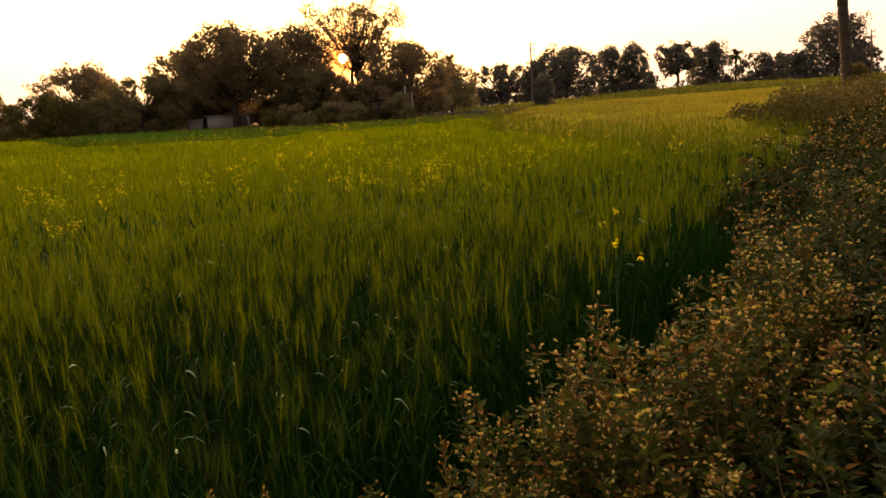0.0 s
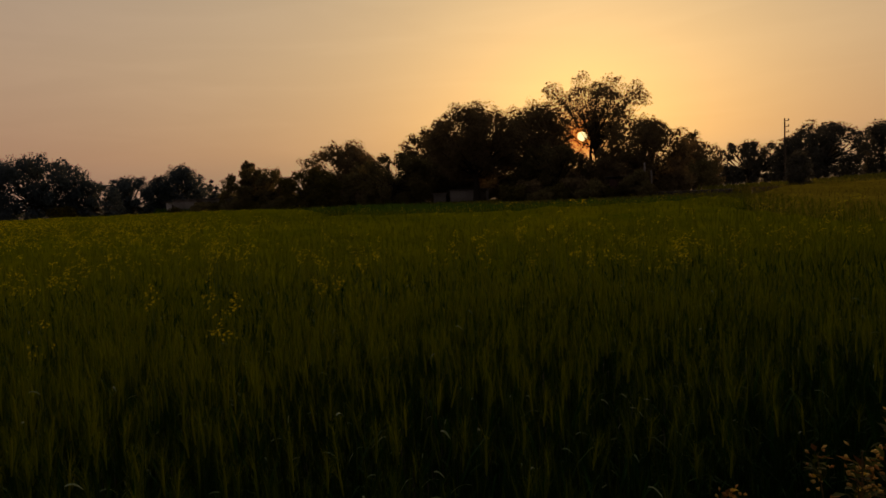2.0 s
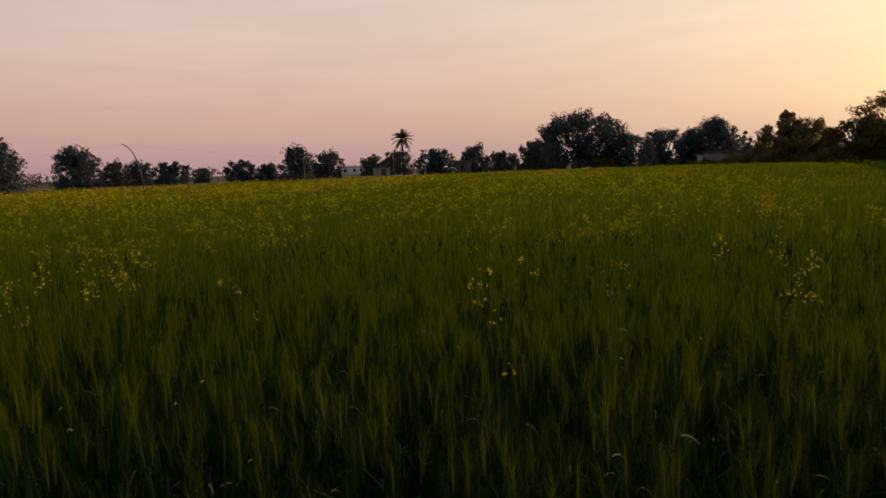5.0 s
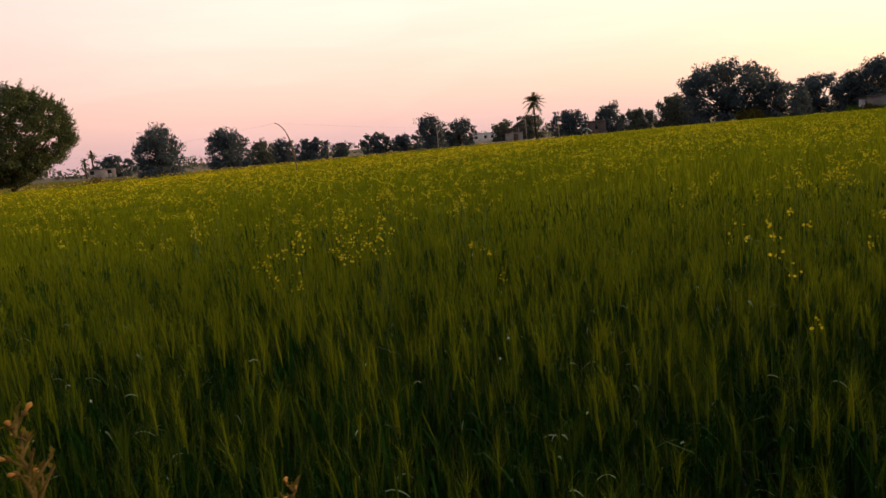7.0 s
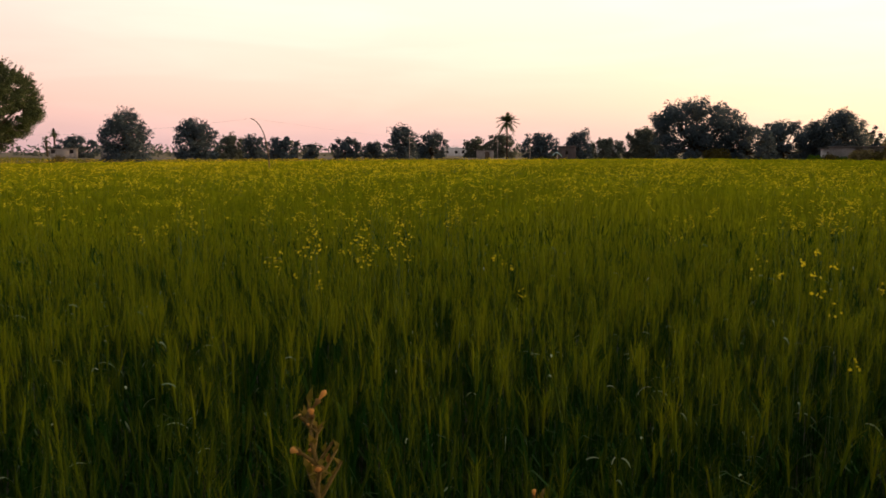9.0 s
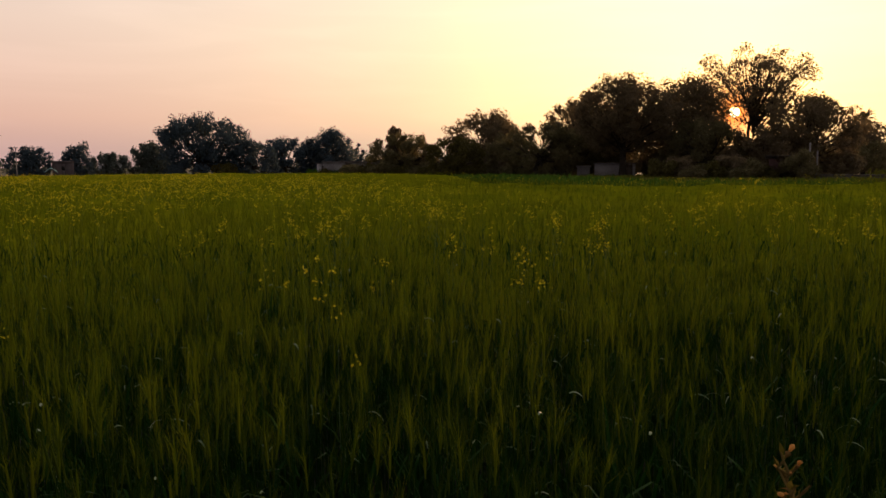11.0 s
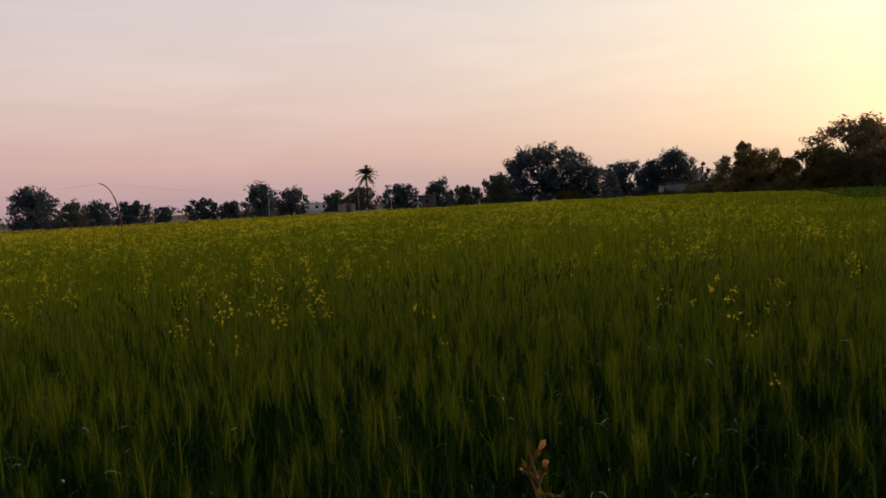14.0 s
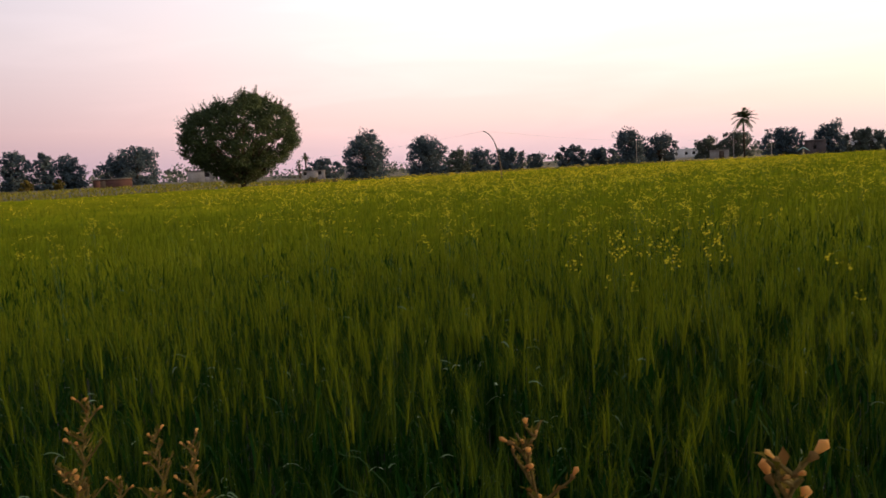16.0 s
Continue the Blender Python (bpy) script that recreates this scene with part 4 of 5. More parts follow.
def tree(x, y, height, width, label, seed, bare=0.22, lobes=14, mat=None, flat=0.8, open_crown=0.0, shape=0.0, name="tree", stout=1.0):
    """A tree: tapered trunk and limbs, and a crown of many leaf sprays in uneven lobes.
    bare: the share of the height without leaves; shape: above 0 flatter and wider at the top, below 0 pointed."""
    r = np.random.default_rng(seed)
    z0 = float(rise(x, y))
    ob = thing(name, x, y, z0 - 0.05, r.uniform(0, 360), label, name.replace("_", " "))
    h0 = height * bare
    ch = height - h0
    mid = h0 + ch * 0.5
    half, rise_half = width / 2, ch / 2
    if open_crown < 0.7:
        lobes = int(lobes * 1.9)
    centres, radii = crown_lobes(r, width, height, bare, lobes, shape, open_crown, bare < 0.1)
    wood = Build()
    base_r = max(0.05, width * 0.028) * stout
    top = np.array([r.normal(0, 0.03) * width, r.normal(0, 0.03) * width, h0 + ch * 0.35])
    ts = np.linspace(0, 1, 6)
    pts = np.outer(ts, top) + np.outer(np.sin(ts * 3.1) * 0.04 * width, [r.normal(), r.normal(), 0])
    wood.tube(pts, base_r * np.array([1.5, 1.05, 0.95, 0.85, 0.7, 0.5]), 8)
    for c, rad in zip(centres, radii):
        t0 = r.uniform(0.5, 1.0)
        p0 = top * t0
        m = (p0 + c) / 2 + np.array([0, 0, -0.06 * height * r.uniform(0, 1)])
        if near_sun_line(ob, [p0, m, c, (p0 + m) / 2, (m + c) / 2]):
            continue
        wood.tube([p0, m, c], [base_r * 0.40, base_r * 0.20, base_r * 0.06], 5, cap=False)
        for j in range(3 if open_crown > 0.3 else 1):
            d = r.normal(0, 1, 3)
            d[2] = abs(d[2]) * 0.7
            d /= np.linalg.norm(d)
            if near_sun_line(ob, [m, (m + c) / 2 + d * rad * 0.3, c + d * rad * 0.85]):
                continue
            wood.tube([m, (m + c) / 2 + d * rad * 0.3, c + d * rad * 0.85], [base_r * 0.2, base_r * 0.12, base_r * 0.04], 4, cap=False)
    part("trunk", wood, [M_BARK], ob)
    # each lobe breaks up into smaller clumps on its skin
    clumps, sizes = [], []
    for c, rad in zip(centres, radii):
        clumps.append(c)
        sizes.append(rad * 0.80)
        for j in range(12):
            d = r.normal(0, 1, 3) + 0.6 * (c - np.array([0, 0, mid])) / max(half, rise_half)
            d /= np.linalg.norm(d)
            clumps.append(c + d * rad * r.uniform(0.62, 0.92))
            sizes.append(rad * r.uniform(0.20, 0.42))
    far = math.hypot(x, y)
    s = max(0.085, far * 0.00135)
    cover = width * ch * 0.785 / (0.8 * s * s)
    v, f = leaf_cards(r, clumps, sizes, int(cover * (3.6 if open_crown < 0.3 else 2.8 if open_crown < 0.7 else 2.5)), s, flat)
    if open_crown < 0.7:
        v2, f2 = leaf_cards(r, centres, [q * 0.74 for q in radii], int(cover * 0.9), s * 2.1, flat)
        v, f = np.concatenate([v, v2]), np.concatenate([f, f2 + len(v)])
    # leaves cut away along that line, so the sun shows from the camera
    turn = ob.matrix_basis.to_3x3()
    w = v.reshape(-1, 3, 3).mean(1) @ np.array(turn).T + [x, y, z0]
    keep = sun_miss(w) > 0.60
    if not keep.all():
        v = v.reshape(-1, 3, 3)[keep].reshape(-1, 3)
        f = np.arange(len(v)).reshape(-1, 3)
    part("crown", mesh_of("crown", v, f, mat or M_LEAF), None, ob)
    return ob


def thorn_tree(x, y, height, width, label, seed):
    """A broad thorn tree: many limbs fanning out from a low fork, fine feathery sprays along their outer halves."""
    r = np.random.default_rng(seed)
    ob = thing("thorn_tree", x, y, float(rise(x, y)) - 0.05, 0, label, "thorn tree")
    at = np.array([0.0, 0.10, 0.20, 0.35, 0.5, 0.65, 0.8, 0.9, 1.0])
    girth = np.array([0.02, 0.06, 0.24, 0.74, 1.0, 1.0, 0.90, 0.68, 0.22])
    wood = Build()
    fork = np.array([0.0, 0.0, height * 0.12])
    wood.tube([(0.05, 0, 0), (0, 0.03, fork[2] * 0.5), fork], [0.30, 0.22, 0.20], 9, cap=False)
    centres, radii, tips, ways = [], [], [], []
    n = 300
    for k in range(n):
        t = 0.17 + 0.81 * ((k + r.uniform(0, 1)) / n) ** 0.9
        a = 2.39996 * k
        edge = np.interp(t, at, girth) * width / 2 * (1 + 0.06 * math.sin(2 * a + 1.0) + 0.06 * math.sin(5 * a + t * 6))
        reach = edge * (r.uniform(0.84, 0.98) if k % 3 else r.uniform(0.2, 0.8))
        tip = np.array([math.cos(a) * reach, math.sin(a) * reach, t * height * (0.94 + 0.05 * math.sin(a) + 0.03 * math.sin(3 * a))])
        centres.append(tip)
        radii.append(r.uniform(0.44, 0.76))
        if k % 4 == 0:
            bend = fork + (tip - fork) * 0.5 + np.array([0, 0, 0.05 * height * (0.5 - t)]) + r.normal(0, 0.35, 3)
            us = np.linspace(0, 1, 7)[:, None]
            line = (1 - us) ** 2 * fork + 2 * us * (1 - us) * bend + us**2 * tip + r.normal(0, 0.05, (7, 3)) * us
            wood.tube(line, np.linspace(0.09, 0.012, 7), 5, cap=False)
        if k % 3:
            for j in range(3):
                way = tip - fork * 2.2 + r.normal(0, 1.3, 3) + [0, 0, 0.8]
                tips.append(tip)
                ways.append(way / np.linalg.norm(way) * r.uniform(0.55, 0.95))
    # fine shoots that stand out of the crown
    for tip, way in zip(tips, ways):
        wood.tube([tip, tip + way * 0.5, tip + way], [0.012, 0.008, 0.003], 3, cap=False)
    part("trunk", wood, [M_BARK], ob)
    v, f = leaf_cards(r, centres, radii, 84000, 0.085, 0.5, 0.9)
    m = 16000
    pick = r.integers(0, len(tips), m)
    out = r.normal(0, 1, (m, 3))
    out /= np.linalg.norm(out, axis=1)[:, None]
    c = np.array(tips)[pick] + np.array(ways)[pick] * r.uniform(0, 1, (m, 1)) + out * 0.05
    side = np.cross(out, r.normal(0, 1, (m, 3)))
    side /= np.linalg.norm(side, axis=1)[:, None]
    k = r.uniform(0.05, 0.10, (m, 1))
    v2 = np.stack([c - out * k, c + side * k * 0.4, c + out * k], 1).reshape(-1, 3)
    v = np.concatenate([v, v2])
    part("crown", mesh_of("crown", v, np.arange(len(v)).reshape(-1, 3), M_LEAF_FINE), None, ob)
    return ob


BROAD = "tall broadleaf tree, dark against the evening sky"
# round the low sun
tree(-22.4, 85.3, 11.4, 12.8, "big mango tree with a dark dense crown and a thick trunk", 1, 0.17, 18, M_LEAF)
tree(-17.0, 93.0, 12.1, 11.8, BROAD, 2, 0.06, 16)
tree(-9.6, 97.0, 15.3, 14.0, "tallest tree with an open airy crown, the sun glowing through", 3, 0.34, 74, M_LEAF, open_crown=0.75, shape=0.3, stout=0.6)
tree(-3.3, 88.0, 9.0, 11.0, BROAD, 4, 0.06, 16)
tree(2.3, 113.0, 7.2, 8.5, "dense rounded tree beside a palm", 5, 0.06, 12)
tree(-34.2, 104.8, 10.8, 9.2, "tall tree with a loose crown behind the others", 6, 0.3, 14, open_crown=0.5)
tree(-32.3, 84.2, 6.5, 10.4, "low dense tree with a round dark green crown", 7, 0.06, 14, M_LEAF_DARK)
tree(-45.3, 98.3, 9.2, 12.2, BROAD, 8, 0.06, 16)
tree(-42.1, 82.0, 5.0, 8.1, "low bushy olive-green tree at the field's end", 9, 0.06, 12, M_SHRUB)
tree(-53.9, 90.4, 6.0, 10.5, "dense dark green tree with a leafy spire", 10, 0.06, 14, M_LEAF_DARK)
tree(-57.2, 92.8, 7.3, 3.2, "slender leafy tree rising beside a dense one", 11, 0.3, 8, M_LEAF)
tree(-27.0, 97.0, 10.0, 8.5, BROAD, 12, 0.06, 14)
tree(-39.0, 92.0, 5.6, 7.3, "dense dark shrub-like tree in the grove", 13, 0.05, 12, M_LEAF_DARK)
tree(-13.5, 86.0, 6.6, 9.8, "dense lower tree under the tall ones", 14, 0.05, 14, M_LEAF_DARK)
tree(-7.5, 84.0, 5.4, 8.5, "bushy tree overgrown with creepers", 15, 0.05, 12, M_LEAF)
tree(-29.5, 93.0, 6.4, 8.5, "dense lower tree in the dark grove", 16, 0.06, 12, M_LEAF_DARK)
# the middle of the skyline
tree(-71.6, 70.0, 8.1, 12.2, "big layered tree with a broken flat top at the field's edge", 20, 0.04, 18, M_LEAF_BLUE_HAZE, shape=0.15)
tree(-66.5, 73.5, 4.8, 6.9, "dark lower side of the layered tree's neighbour", 21, 0.04, 10, M_LEAF_BLUE_HAZE)
tree(-80.2, 96.2, 6.2, 9.0, "round tree beyond the hut, haze put into its leaf colour", 22, 0.04, 12, M_LEAF_BLUE_HAZE)
tree(-74.1, 101.0, 7.7, 7.6, "tall bushy tree behind the hut", 23, 0.04, 12, M_LEAF_BLUE_HAZE)
tree(-78.5, 101.0, 6.4, 4.8, "narrow bushy tree behind the hut", 24, 0.04, 9, M_LEAF_BLUE_HAZE)
tree(-73.3, 107.7, 5.6, 2.5, "thin young tree behind the hut", 25, 0.15, 8, M_LEAF_BLUE_HAZE, open_crown=0.8)
# far trees beyond the ripening crop
FAR = "far broadleaf tree at the end of the crop"
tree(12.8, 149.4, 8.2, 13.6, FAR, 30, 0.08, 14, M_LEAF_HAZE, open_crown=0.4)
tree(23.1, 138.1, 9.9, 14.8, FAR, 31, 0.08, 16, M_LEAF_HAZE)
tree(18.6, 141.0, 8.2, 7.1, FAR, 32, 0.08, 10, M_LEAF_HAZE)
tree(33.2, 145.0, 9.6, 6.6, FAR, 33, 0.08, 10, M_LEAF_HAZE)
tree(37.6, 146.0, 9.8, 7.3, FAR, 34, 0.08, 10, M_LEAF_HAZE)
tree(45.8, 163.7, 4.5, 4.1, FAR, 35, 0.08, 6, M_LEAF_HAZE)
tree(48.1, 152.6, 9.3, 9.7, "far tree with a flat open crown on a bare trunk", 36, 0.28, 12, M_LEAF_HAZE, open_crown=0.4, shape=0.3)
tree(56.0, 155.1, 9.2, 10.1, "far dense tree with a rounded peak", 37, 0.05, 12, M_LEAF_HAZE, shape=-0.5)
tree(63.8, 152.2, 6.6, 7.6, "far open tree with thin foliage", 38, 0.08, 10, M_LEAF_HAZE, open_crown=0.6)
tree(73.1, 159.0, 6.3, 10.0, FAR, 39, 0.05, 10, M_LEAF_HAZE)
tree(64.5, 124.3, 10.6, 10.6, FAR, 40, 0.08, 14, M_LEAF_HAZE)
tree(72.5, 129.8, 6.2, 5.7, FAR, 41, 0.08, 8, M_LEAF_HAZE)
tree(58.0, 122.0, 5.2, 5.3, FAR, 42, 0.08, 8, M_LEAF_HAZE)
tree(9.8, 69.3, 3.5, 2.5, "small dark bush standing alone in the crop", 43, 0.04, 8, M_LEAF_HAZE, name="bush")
# the left part of the skyline
thorn_tree(-60.6, -6.3, 7.9, 9.3, "broad thorn tree with fine feathery foliage on a short trunk", 61)
tree(-92.5, 5.4, 6.2, 6.1, "dense round dark tree standing alone", 51, 0.03, 14, M_LEAF_BLUE_HAZE)
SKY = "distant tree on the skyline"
tree(-154.0, 22.2, 8.1, 9.9, SKY, 52, 0.03, 12, M_LEAF_BLUE_HAZE)
tree(-167.7, 31.4, 5.4, 6.9, SKY, 53, 0.03, 8, M_LEAF_PALE_HAZE)
tree(-147.1, 31.9, 4.8, 5.3, SKY, 54, 0.03, 8, M_LEAF_BLUE_HAZE)
tree(-136.3, 34.3, 4.3, 6.9, SKY, 55, 0.03, 8, M_LEAF_BLUE_HAZE)
tree(-163.7, 47.7, 3.4, 4.1, SKY, 56, 0.03, 6, M_LEAF_BLUE_HAZE)
tree(-156.5, 53.8, 4.8, 7.1, SKY, 57, 0.03, 8, M_LEAF_BLUE_HAZE)
tree(-154.3, 59.7, 3.8, 7.6, SKY, 58, 0.03, 8, M_LEAF_BLUE_HAZE)
tree(-138.3, 59.3, 6.9, 6.7, SKY, 59, 0.03, 10, M_LEAF_BLUE_HAZE)
tree(-145.0, 68.5, 5.9, 7.1, SKY, 60, 0.03, 9, M_LEAF_BLUE_HAZE)
tree(-166.9, 91.5, 5.0, 8.0, "distant tree behind the village, haze put into its leaf colour", 61, 0.03, 8, M_LEAF_PALE_HAZE)
tree(-159.5, 94.3, 6.0, 8.5, "distant tree behind the village, haze put into its leaf colour", 62, 0.03, 10, M_LEAF_PALE_HAZE)
tree(-125.4, 82.7, 5.3, 8.0, SKY, 63, 0.03, 10, M_LEAF_BLUE_HAZE)
tree(-125.1, 91.9, 5.8, 5.8, SKY, 64, 0.03, 9, M_LEAF_BLUE_HAZE)
tree(-129.8, 102.2, 4.4, 8.7, SKY, 65, 0.03, 9, M_LEAF_PALE_HAZE)
tree(-132.5, 114.5, 6.6, 10.6, "distant conifer-like trees behind the village, haze put into their leaf colour", 66, 0.03, 10, M_LEAF_PALE_HAZE, shape=-0.4)
tree(-127.7, 112.6, 6.4, 6.9, "distant tree behind the village, haze put into its leaf colour", 67, 0.03, 8, M_LEAF_PALE_HAZE)
tree(-190.7, 1.5, 5.2, 9.8, SKY, 68, 0.03, 8, M_LEAF_BLUE_HAZE)
tree(-151.4, -55.0, 7.6, 6.3, SKY, 69, 0.03, 8, M_LEAF_BLUE_HAZE)
tree(-152.6, -50.6, 7.4, 4.1, SKY, 70, 0.03, 7, M_LEAF_BLUE_HAZE)
tree(-158.8, -48.6, 6.6, 7.8, SKY, 71, 0.03, 8, M_LEAF_BLUE_HAZE)
tree(-157.1, -35.4, 7.8, 10.3, SKY, 72, 0.03, 11, M_LEAF_BLUE_HAZE)
tree(-162.0, -40.5, 5.6, 8.0, SKY, 73, 0.03, 8, M_LEAF_BLUE_HAZE)
tree(-148.0, -62.0, 7.0, 9.2, SKY, 74, 0.03, 9, M_LEAF_BLUE_HAZE)


def far_woods():
    """The low belt of trees along the horizon, past where single trees can be told."""
    r = np.random.default_rng(90)
    cs, rs = [], []
    for az in np.arange(-48, 128, 0.55):
        d = r.uniform(210, 330) + (90 if 58 < az < 64.5 else 0)
        h = r.uniform(2.0, 4.2) * (1 if 44 < az < 112 else 1.9 if -4 < az < 38 else 0.8)
        a = radians(az + r.uniform(-0.3, 0.3))
        p = np.array([-math.sin(a) * d, math.cos(a) * d])
        cs.append((p[0], p[1], float(rise(*p)) + h * 0.5))
        rs.append(h * r.uniform(0.7, 1.1))
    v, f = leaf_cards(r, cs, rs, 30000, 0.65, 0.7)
    ob = new("far_woods", mesh_of("far_woods", v, f, M_LEAF_PALE_HAZE))
    tagged(ob, "low belt of distant trees along the horizon, coloured pale for haze", "woods", kind="stuff")


far_woods()


# ---- palms ----
def frond(b, r, base, az, length, rise_deg, droop, leaflets, width, mat=0):
    d = np.array([math.cos(az), math.sin(az), 0])
    s = np.array([-math.sin(az), math.cos(az), 0])
    ts = np.linspace(0, 1, 8)
    e = radians(rise_deg)
    rib = base + np.outer(length * ts * math.cos(e), d) + np.outer(length * (math.sin(e) * ts - droop * ts**2), [0, 0, 1])
    b.tube(rib, np.linspace(0.035, 0.008, 8), 4, mat, cap=False)
    for k in range(leaflets):
        t = 0.12 + 0.88 * k / leaflets
        i = min(int(t * 7), 6)
        p = rib[i] + (rib[i + 1] - rib[i]) * (t * 7 - i)
        tangent = rib[i + 1] - rib[i]
        tangent /= np.linalg.norm(tangent)
        for side in (-1, 1):
            way = s * side + tangent * 0.7 + np.array([0, 0, -0.25 + r.normal(0, 0.15)])
            tip = p + way / np.linalg.norm(way) * width * (1.15 - 0.8 * abs(t - 0.35)) * r.uniform(0.8, 1.1)
            w = tangent * 0.09
            b.add([p - w, p + w, tip], [(0, 1, 2)], mat)


def palm(x, y, height, crown, label, seed, fronds=22, lean=0.03, trunk_r=0.16):
    r = np.random.default_rng(seed)
    z0 = float(rise(x, y))
    ob = thing("palm_tree", x, y, z0 - 0.05, 0, label, "palm tree")
    wood, leaf = Build(), Build()
    ts = np.linspace(0, 1, 12)
    h = height - crown * 0.30
    a = r.uniform(0, 6.3)
    pts = np.outer(ts**2 * lean * h, [math.cos(a), math.sin(a), 0]) + np.outer(ts * h, [0, 0, 1])
    wood.tube(pts, trunk_r * (1.25 - 0.4 * ts) * (1 + 0.08 * np.sin(np.arange(12) * 2.5)), 8)
    part("trunk", wood, [M_BARK], ob)
    for k in range(fronds):
        frond(leaf, r, pts[-1], 2.4 * k, crown * 0.5 * r.uniform(0.85, 1.1), r.uniform(-35, 75), r.uniform(0.25, 0.6), 16, crown * 0.13)
    part("fronds", leaf, [M_FROND], ob)
    return ob


palm(-133.1, 80.0, 9.3, 5.8, "tall date palm with a drooping crown above the skyline", 1, 34)
palm(2.3, 118.0, 8.8, 4.2, "palm rising out of a dense tree", 2)
palm(54.7, 139.7, 6.8, 4.0, "palm with hanging fronds beside far trees", 3)
palm(-200.7, -2.8, 6.6, 3.0, "distant slender palm with a small round crown", 4, 16, trunk_r=0.2)
palm(-210.7, -4.7, 5.0, 3.0, "distant low palm with a small round crown", 5, 16, trunk_r=0.2)
palm(-145.2, 39.7, 3.8, 2.6, "small distant palm on the skyline", 6, 14)


def old_trunk():
    """The leaning bare trunk beside the bank, its foot wrapped in creepers."""
    r = np.random.default_rng(95)
    x, y = 15.0, 27.6
    ob = thing("leaning_palm", x, y, -0.05, 0, "tall leaning dark palm trunk with creepers round its foot", "palm")
    b = Build()
    ts = np.linspace(0, 1, 60)
    px = -1.25 * ts
    pts = np.stack([px, px * 0.35, 9.5 * ts], 1)
    b.tube(pts, (0.18 - 0.03 * ts) * (1 + 0.10 * (np.arange(60) % 2)), 10)
    part("trunk", b, [M_BARK], ob)
    cs = [(r.normal(0.05, 0.28), r.normal(0, 0.25), z) for z in np.linspace(0.3, 1.75, 12)]
    v, f = leaf_cards(r, cs, [0.42 - 0.14 * c[2] / 1.75 for c in cs], 5200, 0.06)
    part("creepers", mesh_of("creepers", v, f, M_SHRUB), None, ob, "tangled olive creepers")


old_trunk()


def shrub(x, y, height, width, label, seed, leaves=1400, size=0.07, mat=None, name="shrub"):
    r = np.random.default_rng(seed)
    ob = thing(name, x, y, float(rise(x, y)) - 0.03, 0, label, name)
    b = Build()
    cs, rs = [], []
    for k in range(11):
        a = 2.4 * k
        rr = width * 0.5 * math.sqrt((k + 0.5) / 11) * 0.8
        c = np.array([math.cos(a) * rr, math.sin(a) * rr, height * r.uniform(0.3, 0.85) * (1 - 0.4 * k / 11)])
        cs.append(c)
        rs.append(width * r.uniform(0.12, 0.2))
        b.tube([(0, 0, 0), c * [0.5, 0.5, 0.6], c * [1, 1, 1.1]], [0.02, 0.013, 0.004], 4)
    part("branches", b, [M_WSTEM], ob)
    v, f = leaf_cards(r, cs, rs, leaves * 2, size * 0.8, 0.9)
    part("foliage", mesh_of("foliage", v, f, mat or M_SHRUB), None, ob)
    return ob


SHRUB = "scrubby brown-green shrub at the field corner"
shrub(7.6, 17.0, 1.35, 3.2, SHRUB, 1, 2600)
shrub(9.4, 19.0, 1.45, 3.4, SHRUB, 2, 2600)
shrub(11.2, 21.5, 1.3, 3.0, SHRUB, 3, 2200)
shrub(12.6, 23.5, 1.25, 3.2, SHRUB, 4, 2200)
shrub(14.0, 25.0, 1.5, 3.0, SHRUB, 5, 2200)
shrub(16.2, 27.0, 1.2, 3.0, SHRUB, 6, 1800)
shrub(-60.7, -1.1, 1.3, 2.2, "low dark bush at the far field edge", 7, 900, 0.12, M_LEAF_DARK)
shrub(-59.0, 1.0, 1.1, 1.6, "low dark bush at the far field edge", 8, 600, 0.12, M_LEAF_DARK)
shrub(-67.0, 69.0, 1.9, 3.5, "green bush in front of the layered tree", 9, 1200, 0.16, M_SHRUB)
shrub(-130.0, -46.0, 2.2, 2.2, "lone bush in the pale field", 10, 500, 0.2)
shrub(-128.0, -40.5, 2.2, 2.0, "lone bush in the pale field", 11, 500, 0.2)
for k in range(7):
    u = -5.4 + 1.7 * k
    shrub(-62.6 + 0.81 * u, 89.6 + 0.59 * u, 1.05 + 0.25 * math.sin(k * 2.3), 2.4, "low green weeds grown up before the farm hut", 120 + k, 420, 0.14, (M_BAND, M_SHRUB)[k % 2])
shrub(-20.0, 93.5, 3.0, 5.0, "dark dense undergrowth between the grove's trunks", 140, 1100, 0.24, M_LEAF_DARK, "undergrowth")
shrub(-25.5, 96.0, 3.2, 6.0, "dark dense undergrowth between the grove's trunks", 141, 1100, 0.24, M_LEAF_DARK, "undergrowth")
for k in range(8):
    shrub(-60.0 + 2.6 * k, 86.0 + 1.2 * math.sin(k * 2.3), 1.8 + 0.5 * math.sin(k * 1.3), 4.2, "dark scrub along the grove's foot", 150 + k, 700, 0.2, (M_LEAF_DARK, M_SHRUB)[k % 2])
# dark understorey closing the grove's foot
for k in [j for j in range(16) if j not in (7, 8, 9)]:
    shrub(-56.0 + 3.7 * k, 90.0 + 3.5 * math.sin(k * 1.9), 2.6 + 0.9 * math.sin(k * 2.7), 5.0, "dark dense undergrowth between the grove's trunks", 60 + k, 1100, 0.24,
          (M_LEAF_DARK, M_LEAF)[k % 2], "undergrowth")
for k in range(17):
    shrub(-66.0 + 4.3 * k, 103.0 + 2.5 * math.sin(k * 2.4), 3.6 + 0.9 * math.sin(k * 1.7), 6.4, "dark dense undergrowth behind the grove", 180 + k, 1300, 0.26, M_LEAF_DARK, "undergrowth")
